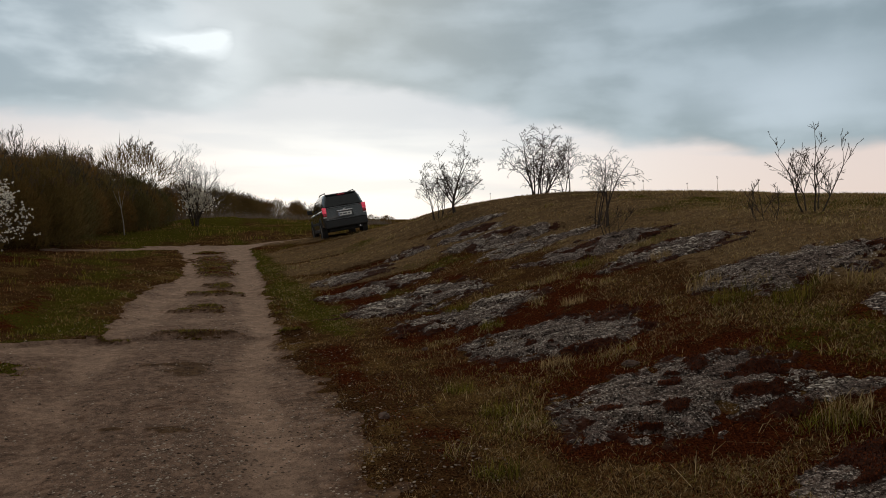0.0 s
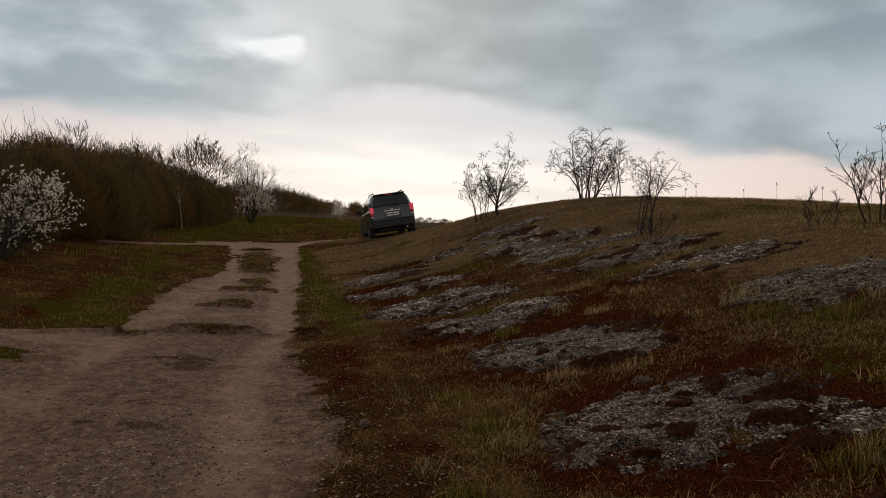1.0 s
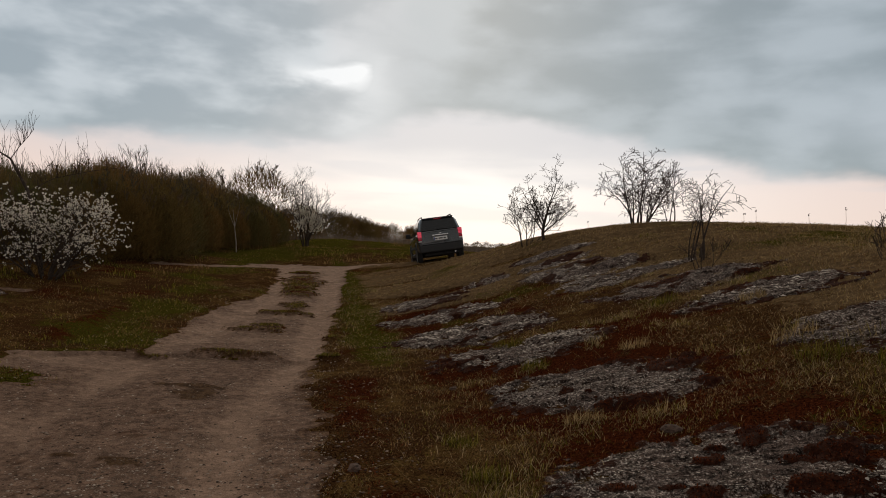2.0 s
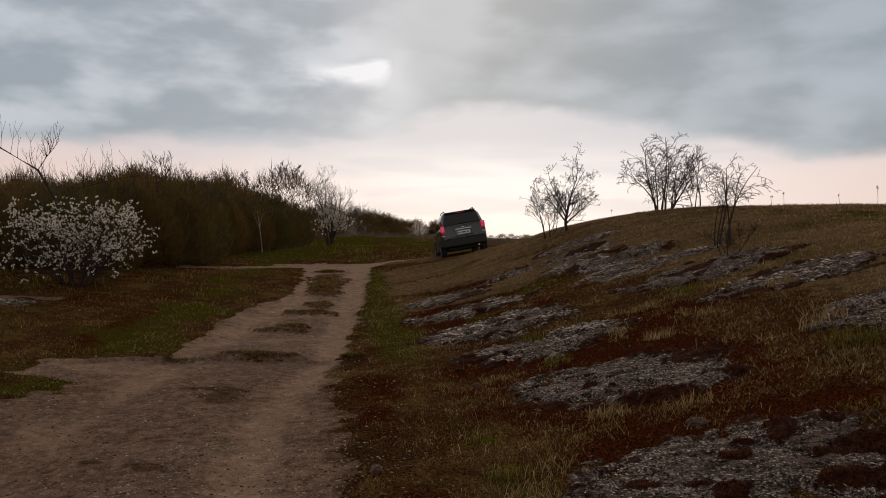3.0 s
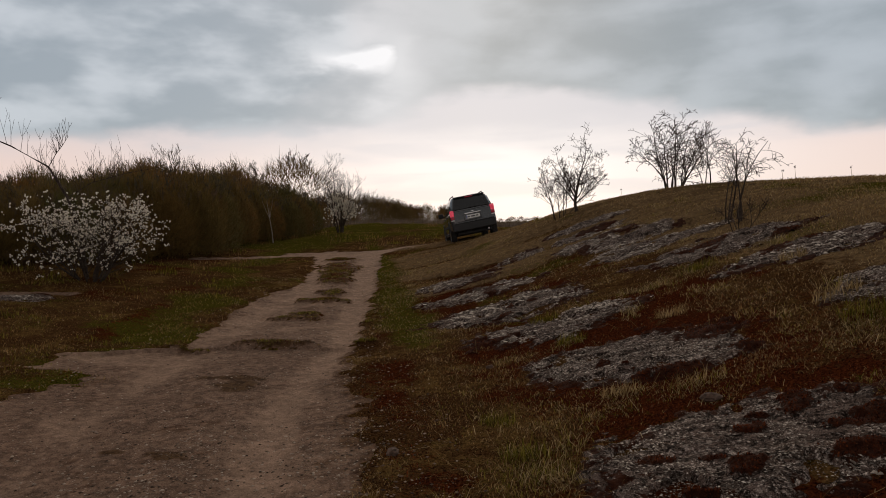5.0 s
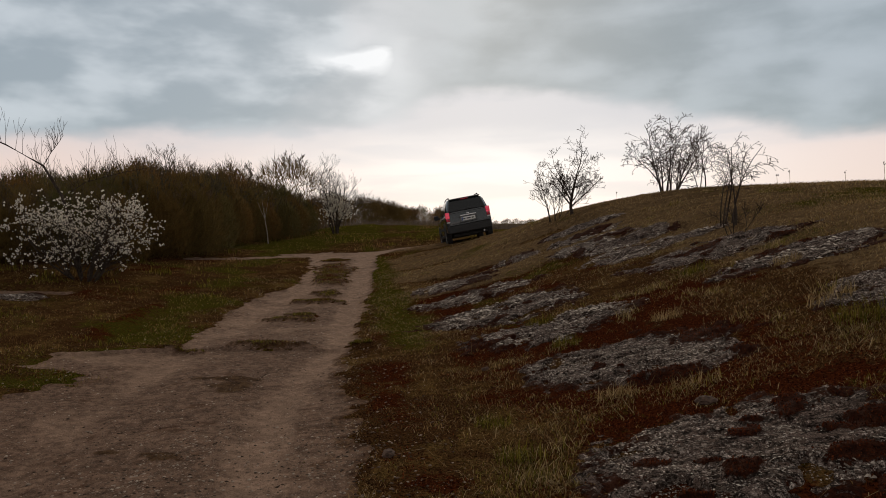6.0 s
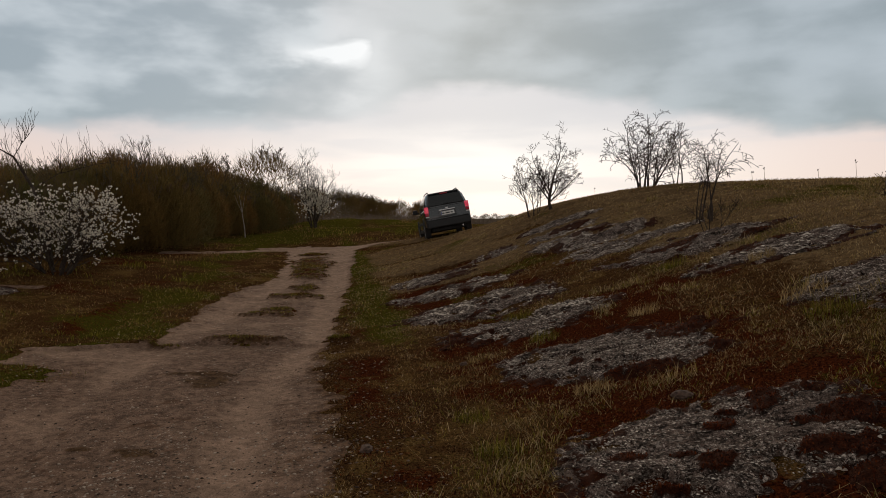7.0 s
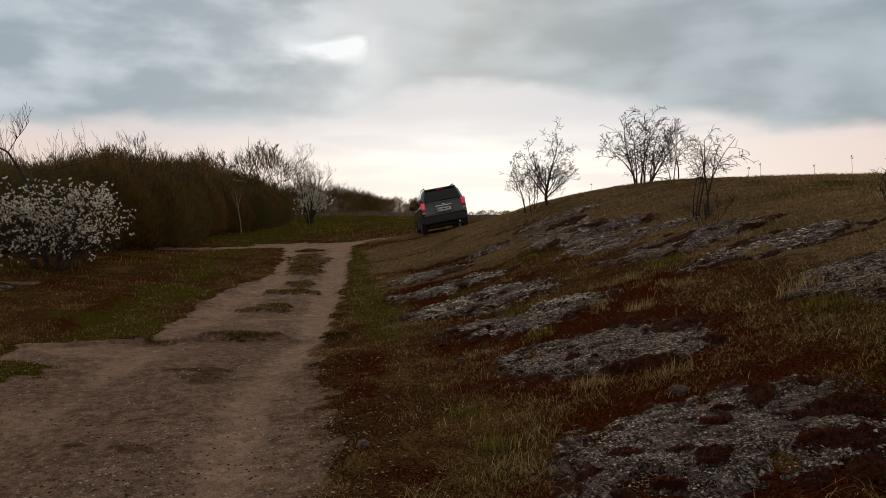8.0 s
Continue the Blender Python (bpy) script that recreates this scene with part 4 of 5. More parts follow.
KINDS = {"near": [thicket_bush(100 + k, 4.5, 3000) for k in range(5)], "far": [thicket_bush(200 + k, 4.5, 1200, 6) for k in range(4)]}
used = {"near": 0, "far": 0}


def plant(rng, x, y, scale, which="near"):
    """Sets one bush; the first of each kind is moved, the rest are copies."""
    kinds, k = KINDS[which], used[which]
    used[which] += 1
    m = pose(x, y, height(x, y) - (0.0 if which == "near" else 0.15), 0, 0, rng.uniform(0, 360))
    ob = kinds[k] if k < len(kinds) else copy_thing(kinds[k % len(kinds)], m)
    ob.matrix_basis = m
    broad = 1.25 if which == "near" else 1.6
    ob.scale = (scale * broad * rng.uniform(0.9, 1.2), scale * broad * rng.uniform(0.9, 1.2), scale)


rng = random.Random(5)
# bearing, distance of the front, and height of the thicket's outline seen from the track
BEARING, REACH = (-62, -50, -42, -39, -35, -33, -30.5, -27.5, -23.5), (19, 19.5, 20.5, 21.2, 22.6, 24.8, 29, 33, 35.5)
RISE = (4.8, 4.9, 4.9, 5.1, 5.8, 5.8, 5.2, 4.0, 2.6)
for row in range(4):
    for k in range(18):
        b = -61 + 38.0 * (k + 0.35 * row + rng.uniform(-0.2, 0.2)) / 18.5
        r = float(np.interp(b, BEARING, REACH)) + (0.0, 1.6, 3.4, 6.0)[row] + rng.gauss(0, 0.35)
        x, y = 0.9 + r * math.sin(radians(b)), 1.1 + r * math.cos(radians(b))
        top = 1.6 + r * math.tan(radians(float(np.interp(b, BEARING, RISE)) * (0.70, 0.86, 0.94, 0.98)[row]))
        plant(rng, x, y, (top - height(x, y)) / 4.35 * rng.uniform(0.86, 1.08))
for k in range(40):
    f = (k // 2) / 19.0
    plant(rng, -18.4 + 6.0 * f + 1.2 * (k % 2) + rng.gauss(0, 0.5), 44 + 22 * f + rng.gauss(0, 1.2), 0.70 - 0.38 * f + rng.gauss(0, 0.04), "far")
for x, y, k in ((-10.6, 60, 0.52), (-9.6, 61, 0.46), (-11.5, 62, 0.46), (-5.2, 62, 0.22)):
    plant(rng, x, y, k, "far")
for k in range(10):
    plant(rng, -9.8 + 0.52 * k, 70 + rng.gauss(0, 1.0), 0.21 * rng.uniform(0.7, 1.2), "far")
for k in range(10):
    plant(rng, -52 + 3.4 * k, 46 + rng.gauss(0, 2.5), 1.4 * rng.uniform(0.75, 1.1), "far")


# ---- the car ----
M_PAINT = simple("dark_grey_green_paint", (0.040, 0.046, 0.050), 0.24, 0.4, 0.12, 30, 0.02, 0.8)
M_PLASTIC = simple("black_plastic", (0.016, 0.016, 0.017), 0.6, 0.0, 0.2, 60, 0.1)
M_TYRE = simple("dusty_tyre_rubber", (0.022, 0.020, 0.018), 0.9, 0.0, 0.3, 40, 0.3)
M_RIM = simple("alloy", (0.45, 0.45, 0.46), 0.35, 0.9, 0.1, 40, 0.05)
M_CHROME = simple("satin_chrome", (0.55, 0.56, 0.57), 0.25, 1.0, 0.08, 40, 0.02)
M_PLATE = simple("white_plate", (0.72, 0.72, 0.70), 0.5, 0.0, 0.06, 60, 0.02)
M_BARS = simple("dark_plate_marks", (0.02, 0.02, 0.03), 0.6)


def glass_build(n, b):
    b.inputs["Base Color"].default_value = (0.012, 0.014, 0.016, 1)
    b.inputs["Roughness"].default_value = 0.06
    b.inputs["Transmission Weight"].default_value = 0.35
    at = n.n("ShaderNodeTexCoord").outputs["Object"]
    n.put(b.inputs["Roughness"], n.ramp(n.noise(at, 9.0, 4.0), 0.4, 0.7, 0.04, 0.16))


def lens_build(n, b):
    at = n.n("ShaderNodeTexCoord").outputs["Object"]
    f = n.noise(at, 30.0, 2.0)
    c = n.mix(n.ramp(f, 0.3, 0.7), (0.16, 0.002, 0.010), (0.42, 0.008, 0.03))
    n.put(b.inputs["Base Color"], c)
    n.put(b.inputs["Emission Color"], c)
    b.inputs["Emission Strength"].default_value = 0.10
    b.inputs["Roughness"].default_value = 0.15


M_GLASS, M_LENS = material("tinted_glass", glass_build), material("red_lit_lens", lens_build)
def hot_build(n, b):
    at = n.n("ShaderNodeTexCoord").outputs["Object"]
    c = n.mix(n.ramp(n.noise(at, 22.0, 2.0), 0.35, 0.65), (0.75, 0.012, 0.05), (1.0, 0.16, 0.24))
    n.put(b.inputs["Base Color"], (0.4, 0.02, 0.03))
    n.put(b.inputs["Emission Color"], c)
    b.inputs["Emission Strength"].default_value = 0.40
    b.inputs["Roughness"].default_value = 0.15


M_HOT = material("burning_brake_lamp", hot_build)
M_CLEAR = simple("clear_lens", (0.55, 0.52, 0.52), 0.2, 0.0, 0.1, 60, 0.1)


def ring_loft(bm, rings, caps=True):
    made = [[bm.verts.new(p) for p in r] for r in rings]
    for a, b in zip(made, made[1:]):
        for i in range(len(a)):
            j = (i + 1) % len(a)
            bm.faces.new((a[i], a[j], b[j], b[i]))
    if caps:
        bm.faces.new(made[0])
        bm.faces.new(made[-1])
    for f in bm.faces:
        f.smooth = True
    return bm


def squircle(cx, cy, rx, ry, n, power):
    """Points of a rounded rectangle."""
    pts = []
    for k in range(n):
        t = 2 * math.pi * (k + 0.5) / n
        c, s = math.cos(t), math.sin(t)
        pts.append((cx + rx * math.copysign(abs(c) ** (2 / power), c), cy + ry * math.copysign(abs(s) ** (2 / power), s)))
    return pts


def block(sx, sy, sz, x, y, z, bevel=0.01, rot=None):
    bm = bmesh.new()
    bmesh.ops.create_cube(bm, size=1, matrix=Matrix.Translation((x, y, z)) @ (rot or Matrix.Identity(4)) @ Matrix.Diagonal((sx, sy, sz, 1)))
    if bevel:
        bmesh.ops.bevel(bm, geom=list(bm.edges), offset=bevel, segments=2, affect="EDGES", profile=0.5)
    return bm


def pane(corners, push, thick=0.012):
    """A thin slab of glass over four corners."""
    bm = bmesh.new()
    cs = [Vector(c) for c in corners]
    nrm = (cs[1] - cs[0]).cross(cs[3] - cs[0]).normalized()
    if nrm.dot(Vector(push)) < 0:
        nrm = -nrm
    lo = [bm.verts.new(c - nrm * thick) for c in cs]
    hi = [bm.verts.new(c + nrm * thick) for c in cs]
    bm.faces.new(lo)
    bm.faces.new(hi)
    for i in range(4):
        j = (i + 1) % 4
        bm.faces.new((lo[i], lo[j], hi[j], hi[i]))
    bmesh.ops.recalc_face_normals(bm, faces=bm.faces)
    bmesh.ops.bevel(bm, geom=list(bm.edges), offset=0.009, segments=1, affect="EDGES")
    return bm


def bar(points, r, sides=8):
    bm = bmesh.new()
    pts = [Vector(p) for p in points]
    vs, fs = tubes([(pts, [r] * len(pts))], sides)
    made = [bm.verts.new(v) for v in vs]
    for f in fs:
        bm.faces.new([made[i] for i in f])
    bm.faces.new(made[:sides])
    bm.faces.new(made[-sides:])
    return bm


def wheel(root, x, y):
    r, wd = 0.345, 0.215
    out = 1 if x > 0 else -1
    hub = part("wheel", bar([(x - 0.05 * out, y, r), (x + 0.06 * out, y, r)], 0.10, 16), M_PLASTIC, root)
    bm = bmesh.new()
    prof = [(0.22, -wd / 2 + 0.01), (0.31, -wd / 2), (0.338, -wd / 2 + 0.03), (r, 0), (0.338, wd / 2 - 0.03), (0.31, wd / 2), (0.22, wd / 2 - 0.01)]
    rings = [[(x + o, y + q * math.cos(2 * math.pi * k / 32), r + q * math.sin(2 * math.pi * k / 32)) for k in range(32)] for q, o in prof]
    part("tyre", ring_loft(bm, rings, False), M_TYRE, hub)
    bm = bmesh.new()
    ring_loft(bm, [[(x + o, y + q * math.cos(2 * math.pi * k / 32), r + q * math.sin(2 * math.pi * k / 32)) for k in range(32)] for q, o in ((0.225, -0.09), (0.225, 0.09))], False)
    for k in range(5):
        a = 2 * math.pi * k / 5
        bmesh.ops.create_cube(bm, size=1, matrix=Matrix.Translation((x + 0.075 * out, y + 0.12 * math.cos(a), r + 0.12 * math.sin(a))) @ Matrix.Rotation(a, 4, "X") @ Matrix.Diagonal((0.03, 0.22, 0.07, 1)))
    part("rim", bm, M_RIM, hub)


def suv():
    """A boxy five-door off-road car seen mostly from behind; x right, y ahead."""
    root = empty("car", 0, 0, 0)
    rows = ((-2.17, 0.78, 0.46, 1.00), (-2.13, 0.85, 0.42, 1.05), (-1.95, 0.872, 0.38, 1.08), (-1.2, 0.878, 0.34, 1.07), (0.0, 0.878, 0.32, 1.05),
            (0.9, 0.878, 0.34, 1.04), (1.7, 0.87, 0.36, 1.00), (2.05, 0.83, 0.40, 0.95), (2.17, 0.74, 0.48, 0.86))
    body = part("body", ring_loft(bmesh.new(), [[(p, y, q) for p, q in squircle(0, (a + b) / 2, hw, (b - a) / 2, 40, 7)] for y, hw, a, b in rows]), M_PAINT, root)
    levels = ((0.98, -2.10, 1.10, 0.835), (1.10, -2.08, 1.00, 0.815), (1.35, -2.00, 0.72, 0.745), (1.47, -1.92, 0.45, 0.685), (1.52, -1.86, 0.35, 0.65), (1.545, -1.70, 0.15, 0.56))
    part("cabin", ring_loft(bmesh.new(), [[(p, q, z) for p, q in squircle(0, (a + b) / 2, hw, (b - a) / 2, 48, 9)] for z, a, b, hw in levels]), M_PAINT, root)
    part("rear_window", pane([(-0.72, -2.095, 1.10), (0.72, -2.095, 1.10), (0.60, -1.945, 1.445), (-0.60, -1.945, 1.445)], (0, -1, 0)), M_GLASS, root, "dark tinted rear window")
    part("windscreen", pane([(-0.70, 0.98, 1.10), (0.70, 0.98, 1.10), (0.58, 0.47, 1.45), (-0.58, 0.47, 1.45)], (0, 1, 0)), M_GLASS, root)
    for sgn in (-1, 1):
        for y0, y1, z0, z1 in ((-1.85, -1.35, -1.75, -1.32), (-1.27, -0.38, -1.25, -0.42), (-0.30, 0.78, -0.34, 0.40)):
            part("side_window", pane([(sgn * 0.818, y0, 1.10), (sgn * 0.818, y1, 1.10), (sgn * 0.705, z1, 1.42), (sgn * 0.705, z0, 1.42)], (sgn, 0, 0)), M_GLASS, root)
        part("taillight", block(0.15, 0.10, 0.20, sgn * 0.775, -2.135, 1.00, 0.02), M_HOT, root, "lit red tail lamp")
        part("reversing_light", block(0.145, 0.09, 0.09, sgn * 0.775, -2.137, 0.845, 0.02), M_LENS, root)
        part("indicator", block(0.14, 0.09, 0.045, sgn * 0.775, -2.137, 0.772, 0.015), M_CLEAR, root)
        part("headlight", block(0.26, 0.12, 0.17, sgn * 0.66, 2.11, 0.82, 0.04), M_CLEAR, root)
        part("roof_rail", bar([(sgn * 0.56, -1.72, 1.535), (sgn * 0.565, -1.62, 1.59), (sgn * 0.575, -0.6, 1.605), (sgn * 0.565, 0.0, 1.585), (sgn * 0.55, 0.1, 1.525)], 0.018), M_PLASTIC, root)
        mirror = part("mirror", block(0.20, 0.10, 0.16, sgn * 0.985, 0.62, 1.10, 0.03), M_PLASTIC, root)
        part("mirror_arm", block(0.10, 0.05, 0.06, sgn * 0.88, 0.64, 1.06, 0.01), M_PLASTIC, mirror)
        part("door_trim", block(0.02, 2.5, 0.09, sgn * 0.882, -0.1, 0.62, 0.008), M_PLASTIC, root)
        part("sill", block(0.05, 1.9, 0.10, sgn * 0.865, 0.0, 0.36, 0.015), M_PLASTIC, root)
        for y in (-0.75, 0.35):
            part("door_handle", block(0.03, 0.16, 0.03, sgn * 0.888, y, 0.93, 0.01), M_PAINT, root)
        for y in (-1.30, 1.335):
            arch = bmesh.new()
            rings = []
            for k in range(13):
                a = math.pi * k / 12
                rings.append([(sgn * (0.86 + o), y + q * math.cos(a), 0.345 + q * math.sin(a)) for q, o in ((0.375, 0.0), (0.375, 0.04), (0.44, 0.03), (0.45, 0.0))])
            part("wheel_arch", ring_loft(arch, rings), M_PLASTIC, root)
            well = bar([(sgn * 0.70, y, 0.355), (sgn * 0.882, y, 0.355)], 0.385, 24)
            part("wheel_well", well, M_PLASTIC, root)
            wheel(root, sgn * 0.80, y)
    part("brake_light", block(0.30, 0.05, 0.035, 0, -1.94, 1.485, 0.008), M_LENS, root, "dull red brake lamp at the roof edge")
    part("roof_spoiler", block(1.20, 0.16, 0.035, 0, -1.88, 1.513, 0.012), M_PAINT, root)
    part("rear_bumper", block(1.66, 0.16, 0.26, 0, -2.17, 0.52, 0.04), M_PLASTIC, root, "black plastic rear bumper")
    part("bumper_step", block(1.56, 0.12, 0.035, 0, -2.20, 0.665, 0.012), M_PAINT, root)
    part("front_bumper", block(1.60, 0.16, 0.26, 0, 2.14, 0.50, 0.04), M_PLASTIC, root)
    part("tailgate_handle", block(0.62, 0.05, 0.045, 0, -2.185, 0.935, 0.012), M_CHROME, root, "bright strip above the plate")
    part("plate_surround", block(0.68, 0.03, 0.20, 0, -2.178, 0.815, 0.012), M_PAINT, root)
    plate = part("number_plate", block(0.52, 0.016, 0.115, 0, -2.198, 0.82, 0.005), M_PLATE, root, "white plate with plain dark marks")
    for x, wd in ((-0.165, 0.085), (0.0, 0.15), (0.16, 0.08)):
        part("mark", block(wd, 0.006, 0.038, x, -2.207, 0.82, 0.0), M_BARS, plate)
    part("plate_edge", block(0.035, 0.006, 0.10, -0.238, -2.206, 0.82, 0.0), simple("blue_plate_band", (0.02, 0.06, 0.25), 0.5), plate)
    part("badge", block(0.11, 0.012, 0.035, 0, -2.196, 0.985, 0.006), M_CHROME, root)
    part("rear_wiper", block(0.42, 0.02, 0.02, 0.1, -2.10, 1.13, 0.005), M_PLASTIC, root)
    part("exhaust", bar([(0.50, -2.24, 0.34), (0.50, -1.9, 0.34)], 0.03, 12), M_CHROME, root)
    part("underbody", block(1.30, 3.9, 0.12, 0, 0, 0.33, 0.03), M_PLASTIC, root)
    for x in (-0.36, 0.36):
        part("headrest", block(0.26, 0.12, 0.18, x, -0.15, 1.22, 0.04), M_PLASTIC, root)
    return tagged(root, "dark grey-green boxy off-road car parked tilted on the slope", "car")


CAR_X, CAR_Y, CAR_TURN = -3.92, 25.9, 17.5
car = suv()
turn = Matrix.Rotation(radians(CAR_TURN), 3, "Z")
feet = []
for wx, wy in ((-0.8, -1.3), (0.8, -1.3), (-0.8, 1.335), (0.8, 1.335)):
    p = turn @ Vector((wx, wy, 0))
    feet.append(Vector((CAR_X + p.x, CAR_Y + p.y, height(CAR_X + p.x, CAR_Y + p.y))))
across = ((feet[1] - feet[0]) + (feet[3] - feet[2])).normalized()
ahead = ((feet[2] - feet[0]) + (feet[3] - feet[1])).normalized()
upward = across.cross(ahead).normalized()
ahead = upward.cross(across)
seat = sum(feet, Vector()) / 4
car.matrix_basis = Matrix.Translation(seat - ahead * 0.0175 - upward * 0.05) @ Matrix((across, ahead, upward)).transposed().to_4x4() @ pose(0, 0, 0, 0, -5.0, 0) @ Matrix.Diagonal((0.915, 0.96, 1.06, 1.0))


# ---- loose stones ----
def pebble_field(name, count, seed, where, size, label, mat=M_PEBBLE, lift=lambda x, y: 0.012, coarse=False):
    rs = np.random.RandomState(seed)
    x, y = where(rs, count)
    r = size * (0.4 + rs.rand(len(x)) ** 3 * 2.0)
    if coarse:
        r = r * (1 + np.hypot(x - 1, y - 1) / 14)
    z = land(x, y) + r * 0.15 + lift(x, y)
    octa = np.array([(1, 0, 0), (-1, 0, 0), (0, 1, 0), (0, -1, 0), (0, 0, 0.6), (0, 0, -0.6)])
    jig = 1 + 0.35 * (rs.rand(len(x), 6, 1) - 0.5)
    a = rs.rand(len(x)) * 6.283
    ca, sa = np.cos(a)[:, None], np.sin(a)[:, None]
    o = octa[None] * jig * r[:, None, None] * np.array([1.2, 0.9, 0.8])
    v = np.stack([o[..., 0] * ca - o[..., 1] * sa + x[:, None], o[..., 0] * sa + o[..., 1] * ca + y[:, None], o[..., 2] + z[:, None]], -1).reshape(-1, 3)
    tri = np.array([(0, 2, 4), (2, 1, 4), (1, 3, 4), (3, 0, 4), (2, 0, 5), (1, 2, 5), (3, 1, 5), (0, 3, 5)])
    if coarse:
        v = v.reshape(-1, 6, 3)[:, (0, 2, 1, 4)].reshape(-1, 3)
        f = (np.array([(0, 1, 3), (1, 2, 3), (2, 0, 3)])[None] + 4 * np.arange(len(x))[:, None, None]).reshape(-1, 3)
        return tagged(new(name, fast_mesh(name, v, f, mat, False)), label, "gravel", kind="stuff")
    f = (tri[None] + 6 * np.arange(len(x))[:, None, None]).reshape(-1, 3)
    return tagged(new(name, fast_mesh(name, v, f, mat, False)), label, "gravel", kind="stuff")


def fan(rs, n, r0, r1, a0=-62, a1=42):
    """Points that thin out with distance from the walker's ground."""
    r = r0 * (r1 / r0) ** rs.rand(n)
    a = np.radians(a0 + (a1 - a0) * rs.rand(n))
    return 0.6 + r * np.sin(a), 0.4 + r * np.cos(a)


def on_road(rs, n):
    x, y = fan(rs, n, 3.0, 22)
    k = road_mask(x, y) + 0.25 * rs.randn(n) > 0.0
    u, s = to_us(x, y)
    k |= (u > 0.85) & (u < 1.75) & (s < 1.0) & (rs.rand(n) < 0.14)
    k &= (u < 2.2) & (rs.rand(n) < (0.35 + 0.65 * (vnoise(x * 1.5, y * 1.5, 77) > 0)) * (1 - 0.75 * rut_lines(u, s) * (s < 1)))
    return x[k], y[k]


def on_rock(rs, n, fine=True):
    xs, ys = [], []
    for sl in SLABS:
        if fine != (sl[0] in ("A", "A2", "B", "D", "F")):
            continue
        cx, cy = to_xy(sl[1], sl[2])
        k = int(n * min(1.0, (7.0 / math.hypot(cx - 1, cy - 1)) ** 2) * sl[3] * sl[4])
        du, ds = 1.5 * sl[3] * (2 * rs.rand(k) - 1), 1.6 * sl[4] * (2 * rs.rand(k) - 1)
        x, y = to_xy(sl[1] + du * math.cos(sl[5]) - ds * math.sin(sl[5]), sl[2] + du * math.sin(sl[5]) + ds * math.cos(sl[5]))
        xs.append(x)
        ys.append(y)
    x, y = np.concatenate(xs), np.concatenate(ys)
    n = len(x)
    k = (rock_mask(x, y) + 0.05 * rs.randn(n) > 0.14) & (fbm(x * 3.5, y * 3.5, 93, 3) + 0.35 * fbm(x * 11, y * 11, 94, 2) > 0.06 + 0.12 * rs.randn(n)) & (fur_mask(x, y) < -0.05 + 0.05 * rs.randn(n))
    return x[k], y[k]


pebble_field("gravel", 190000, 3, on_road, 0.0066, "loose pale gravel strewn over the dirt track")
pebble_field("rock_crumbs", 80000, 4, on_rock, 0.0037, "crumbled granite and lichen flakes lying on the outcrops", M_CHIP, slab_lift, True)
pebble_field("rock_chips", 60000, 6, lambda rs, n: on_rock(rs, n, False), 0.0080, "loose pale stone chips lying thick on the outcrops", M_CHIP, slab_lift, True)


def boulder(x, y, size, seed, label):
    bm = bmesh.new()
    bmesh.ops.create_icosphere(bm, subdivisions=3, radius=1)
    for v in bm.verts:
        k = 1 + 0.42 * noise.noise(v.co * 1.3 + Vector((seed, 0, 0))) + 0.16 * noise.noise(v.co * 3.5 + Vector((0, seed, 0)))
        v.co = Vector((v.co.x * size * 1.25, v.co.y * size * 0.9, v.co.z * size * 0.6)) * k
    me = bpy.data.meshes.new("stone")
    bm.to_mesh(me)
    bm.free()
    me.materials.append(M_STONE)
    ob = new("stone", me)
    ob.location = (x, y, height(x, y) + size * 0.22)
    ob.rotation_euler = (0, 0, seed)
    return tagged(ob, label, "stone")


boulder(1.66, 6.0, 0.060, 3, "small rounded grey stone on the moss by the outcrop")
boulder(-0.50, 5.5, 0.05, 5, "small pale stone in the grass beside the track")
boulder(-0.22, 7.95, 0.035, 7, "small pale stone in the short grass")

# ---- grass and moss ----
def blades(name, x, y, tall, wide, tilt0, tilt1, seed, mat, label, lift=0.0):
    """Tapered blades that rise from the land and bow over; tilt in degrees from upright."""
    rs = np.random.RandomState(seed)
    n = len(x)
    z = land(x, y) - 0.005 + lift
    b = rs.rand(n) * 6.283
    a = b + 1.571 + rs.randn(n) * 0.4
    th = np.radians(tilt0 + (tilt1 - tilt0) * rs.rand(n))
    wx, wy = np.cos(a) * wide / 2, np.sin(a) * wide / 2
    P = np.zeros((n, 5, 3))
    P[:, 0] = np.stack([x - wx, y - wy, z], -1)
    P[:, 1] = np.stack([x + wx, y + wy, z], -1)
    r1, h1 = tall * 0.55 * np.sin(th * 0.6), tall * 0.55 * np.cos(th * 0.6)
    mx, my, mz = x + np.cos(b) * r1, y + np.sin(b) * r1, z + h1
    P[:, 2] = np.stack([mx + wx * 0.75, my + wy * 0.75, mz], -1)
    P[:, 3] = np.stack([mx - wx * 0.75, my - wy * 0.75, mz], -1)
    r2, h2 = r1 + tall * 0.45 * np.sin(th * 1.25), h1 + tall * 0.45 * np.cos(th * 1.25)
    P[:, 4] = np.stack([x + np.cos(b) * r2, y + np.sin(b) * r2, z + h2], -1)
    tri = np.array([(0, 1, 2), (0, 2, 3), (3, 2, 4)])
    f = (tri[None] + 5 * np.arange(n)[:, None, None]).reshape(-1, 3)
    return tagged(new(name, fast_mesh(name, P.reshape(-1, 3), f, mat, False)), label, "moss" if "moss" in name else "grass", kind="stuff")


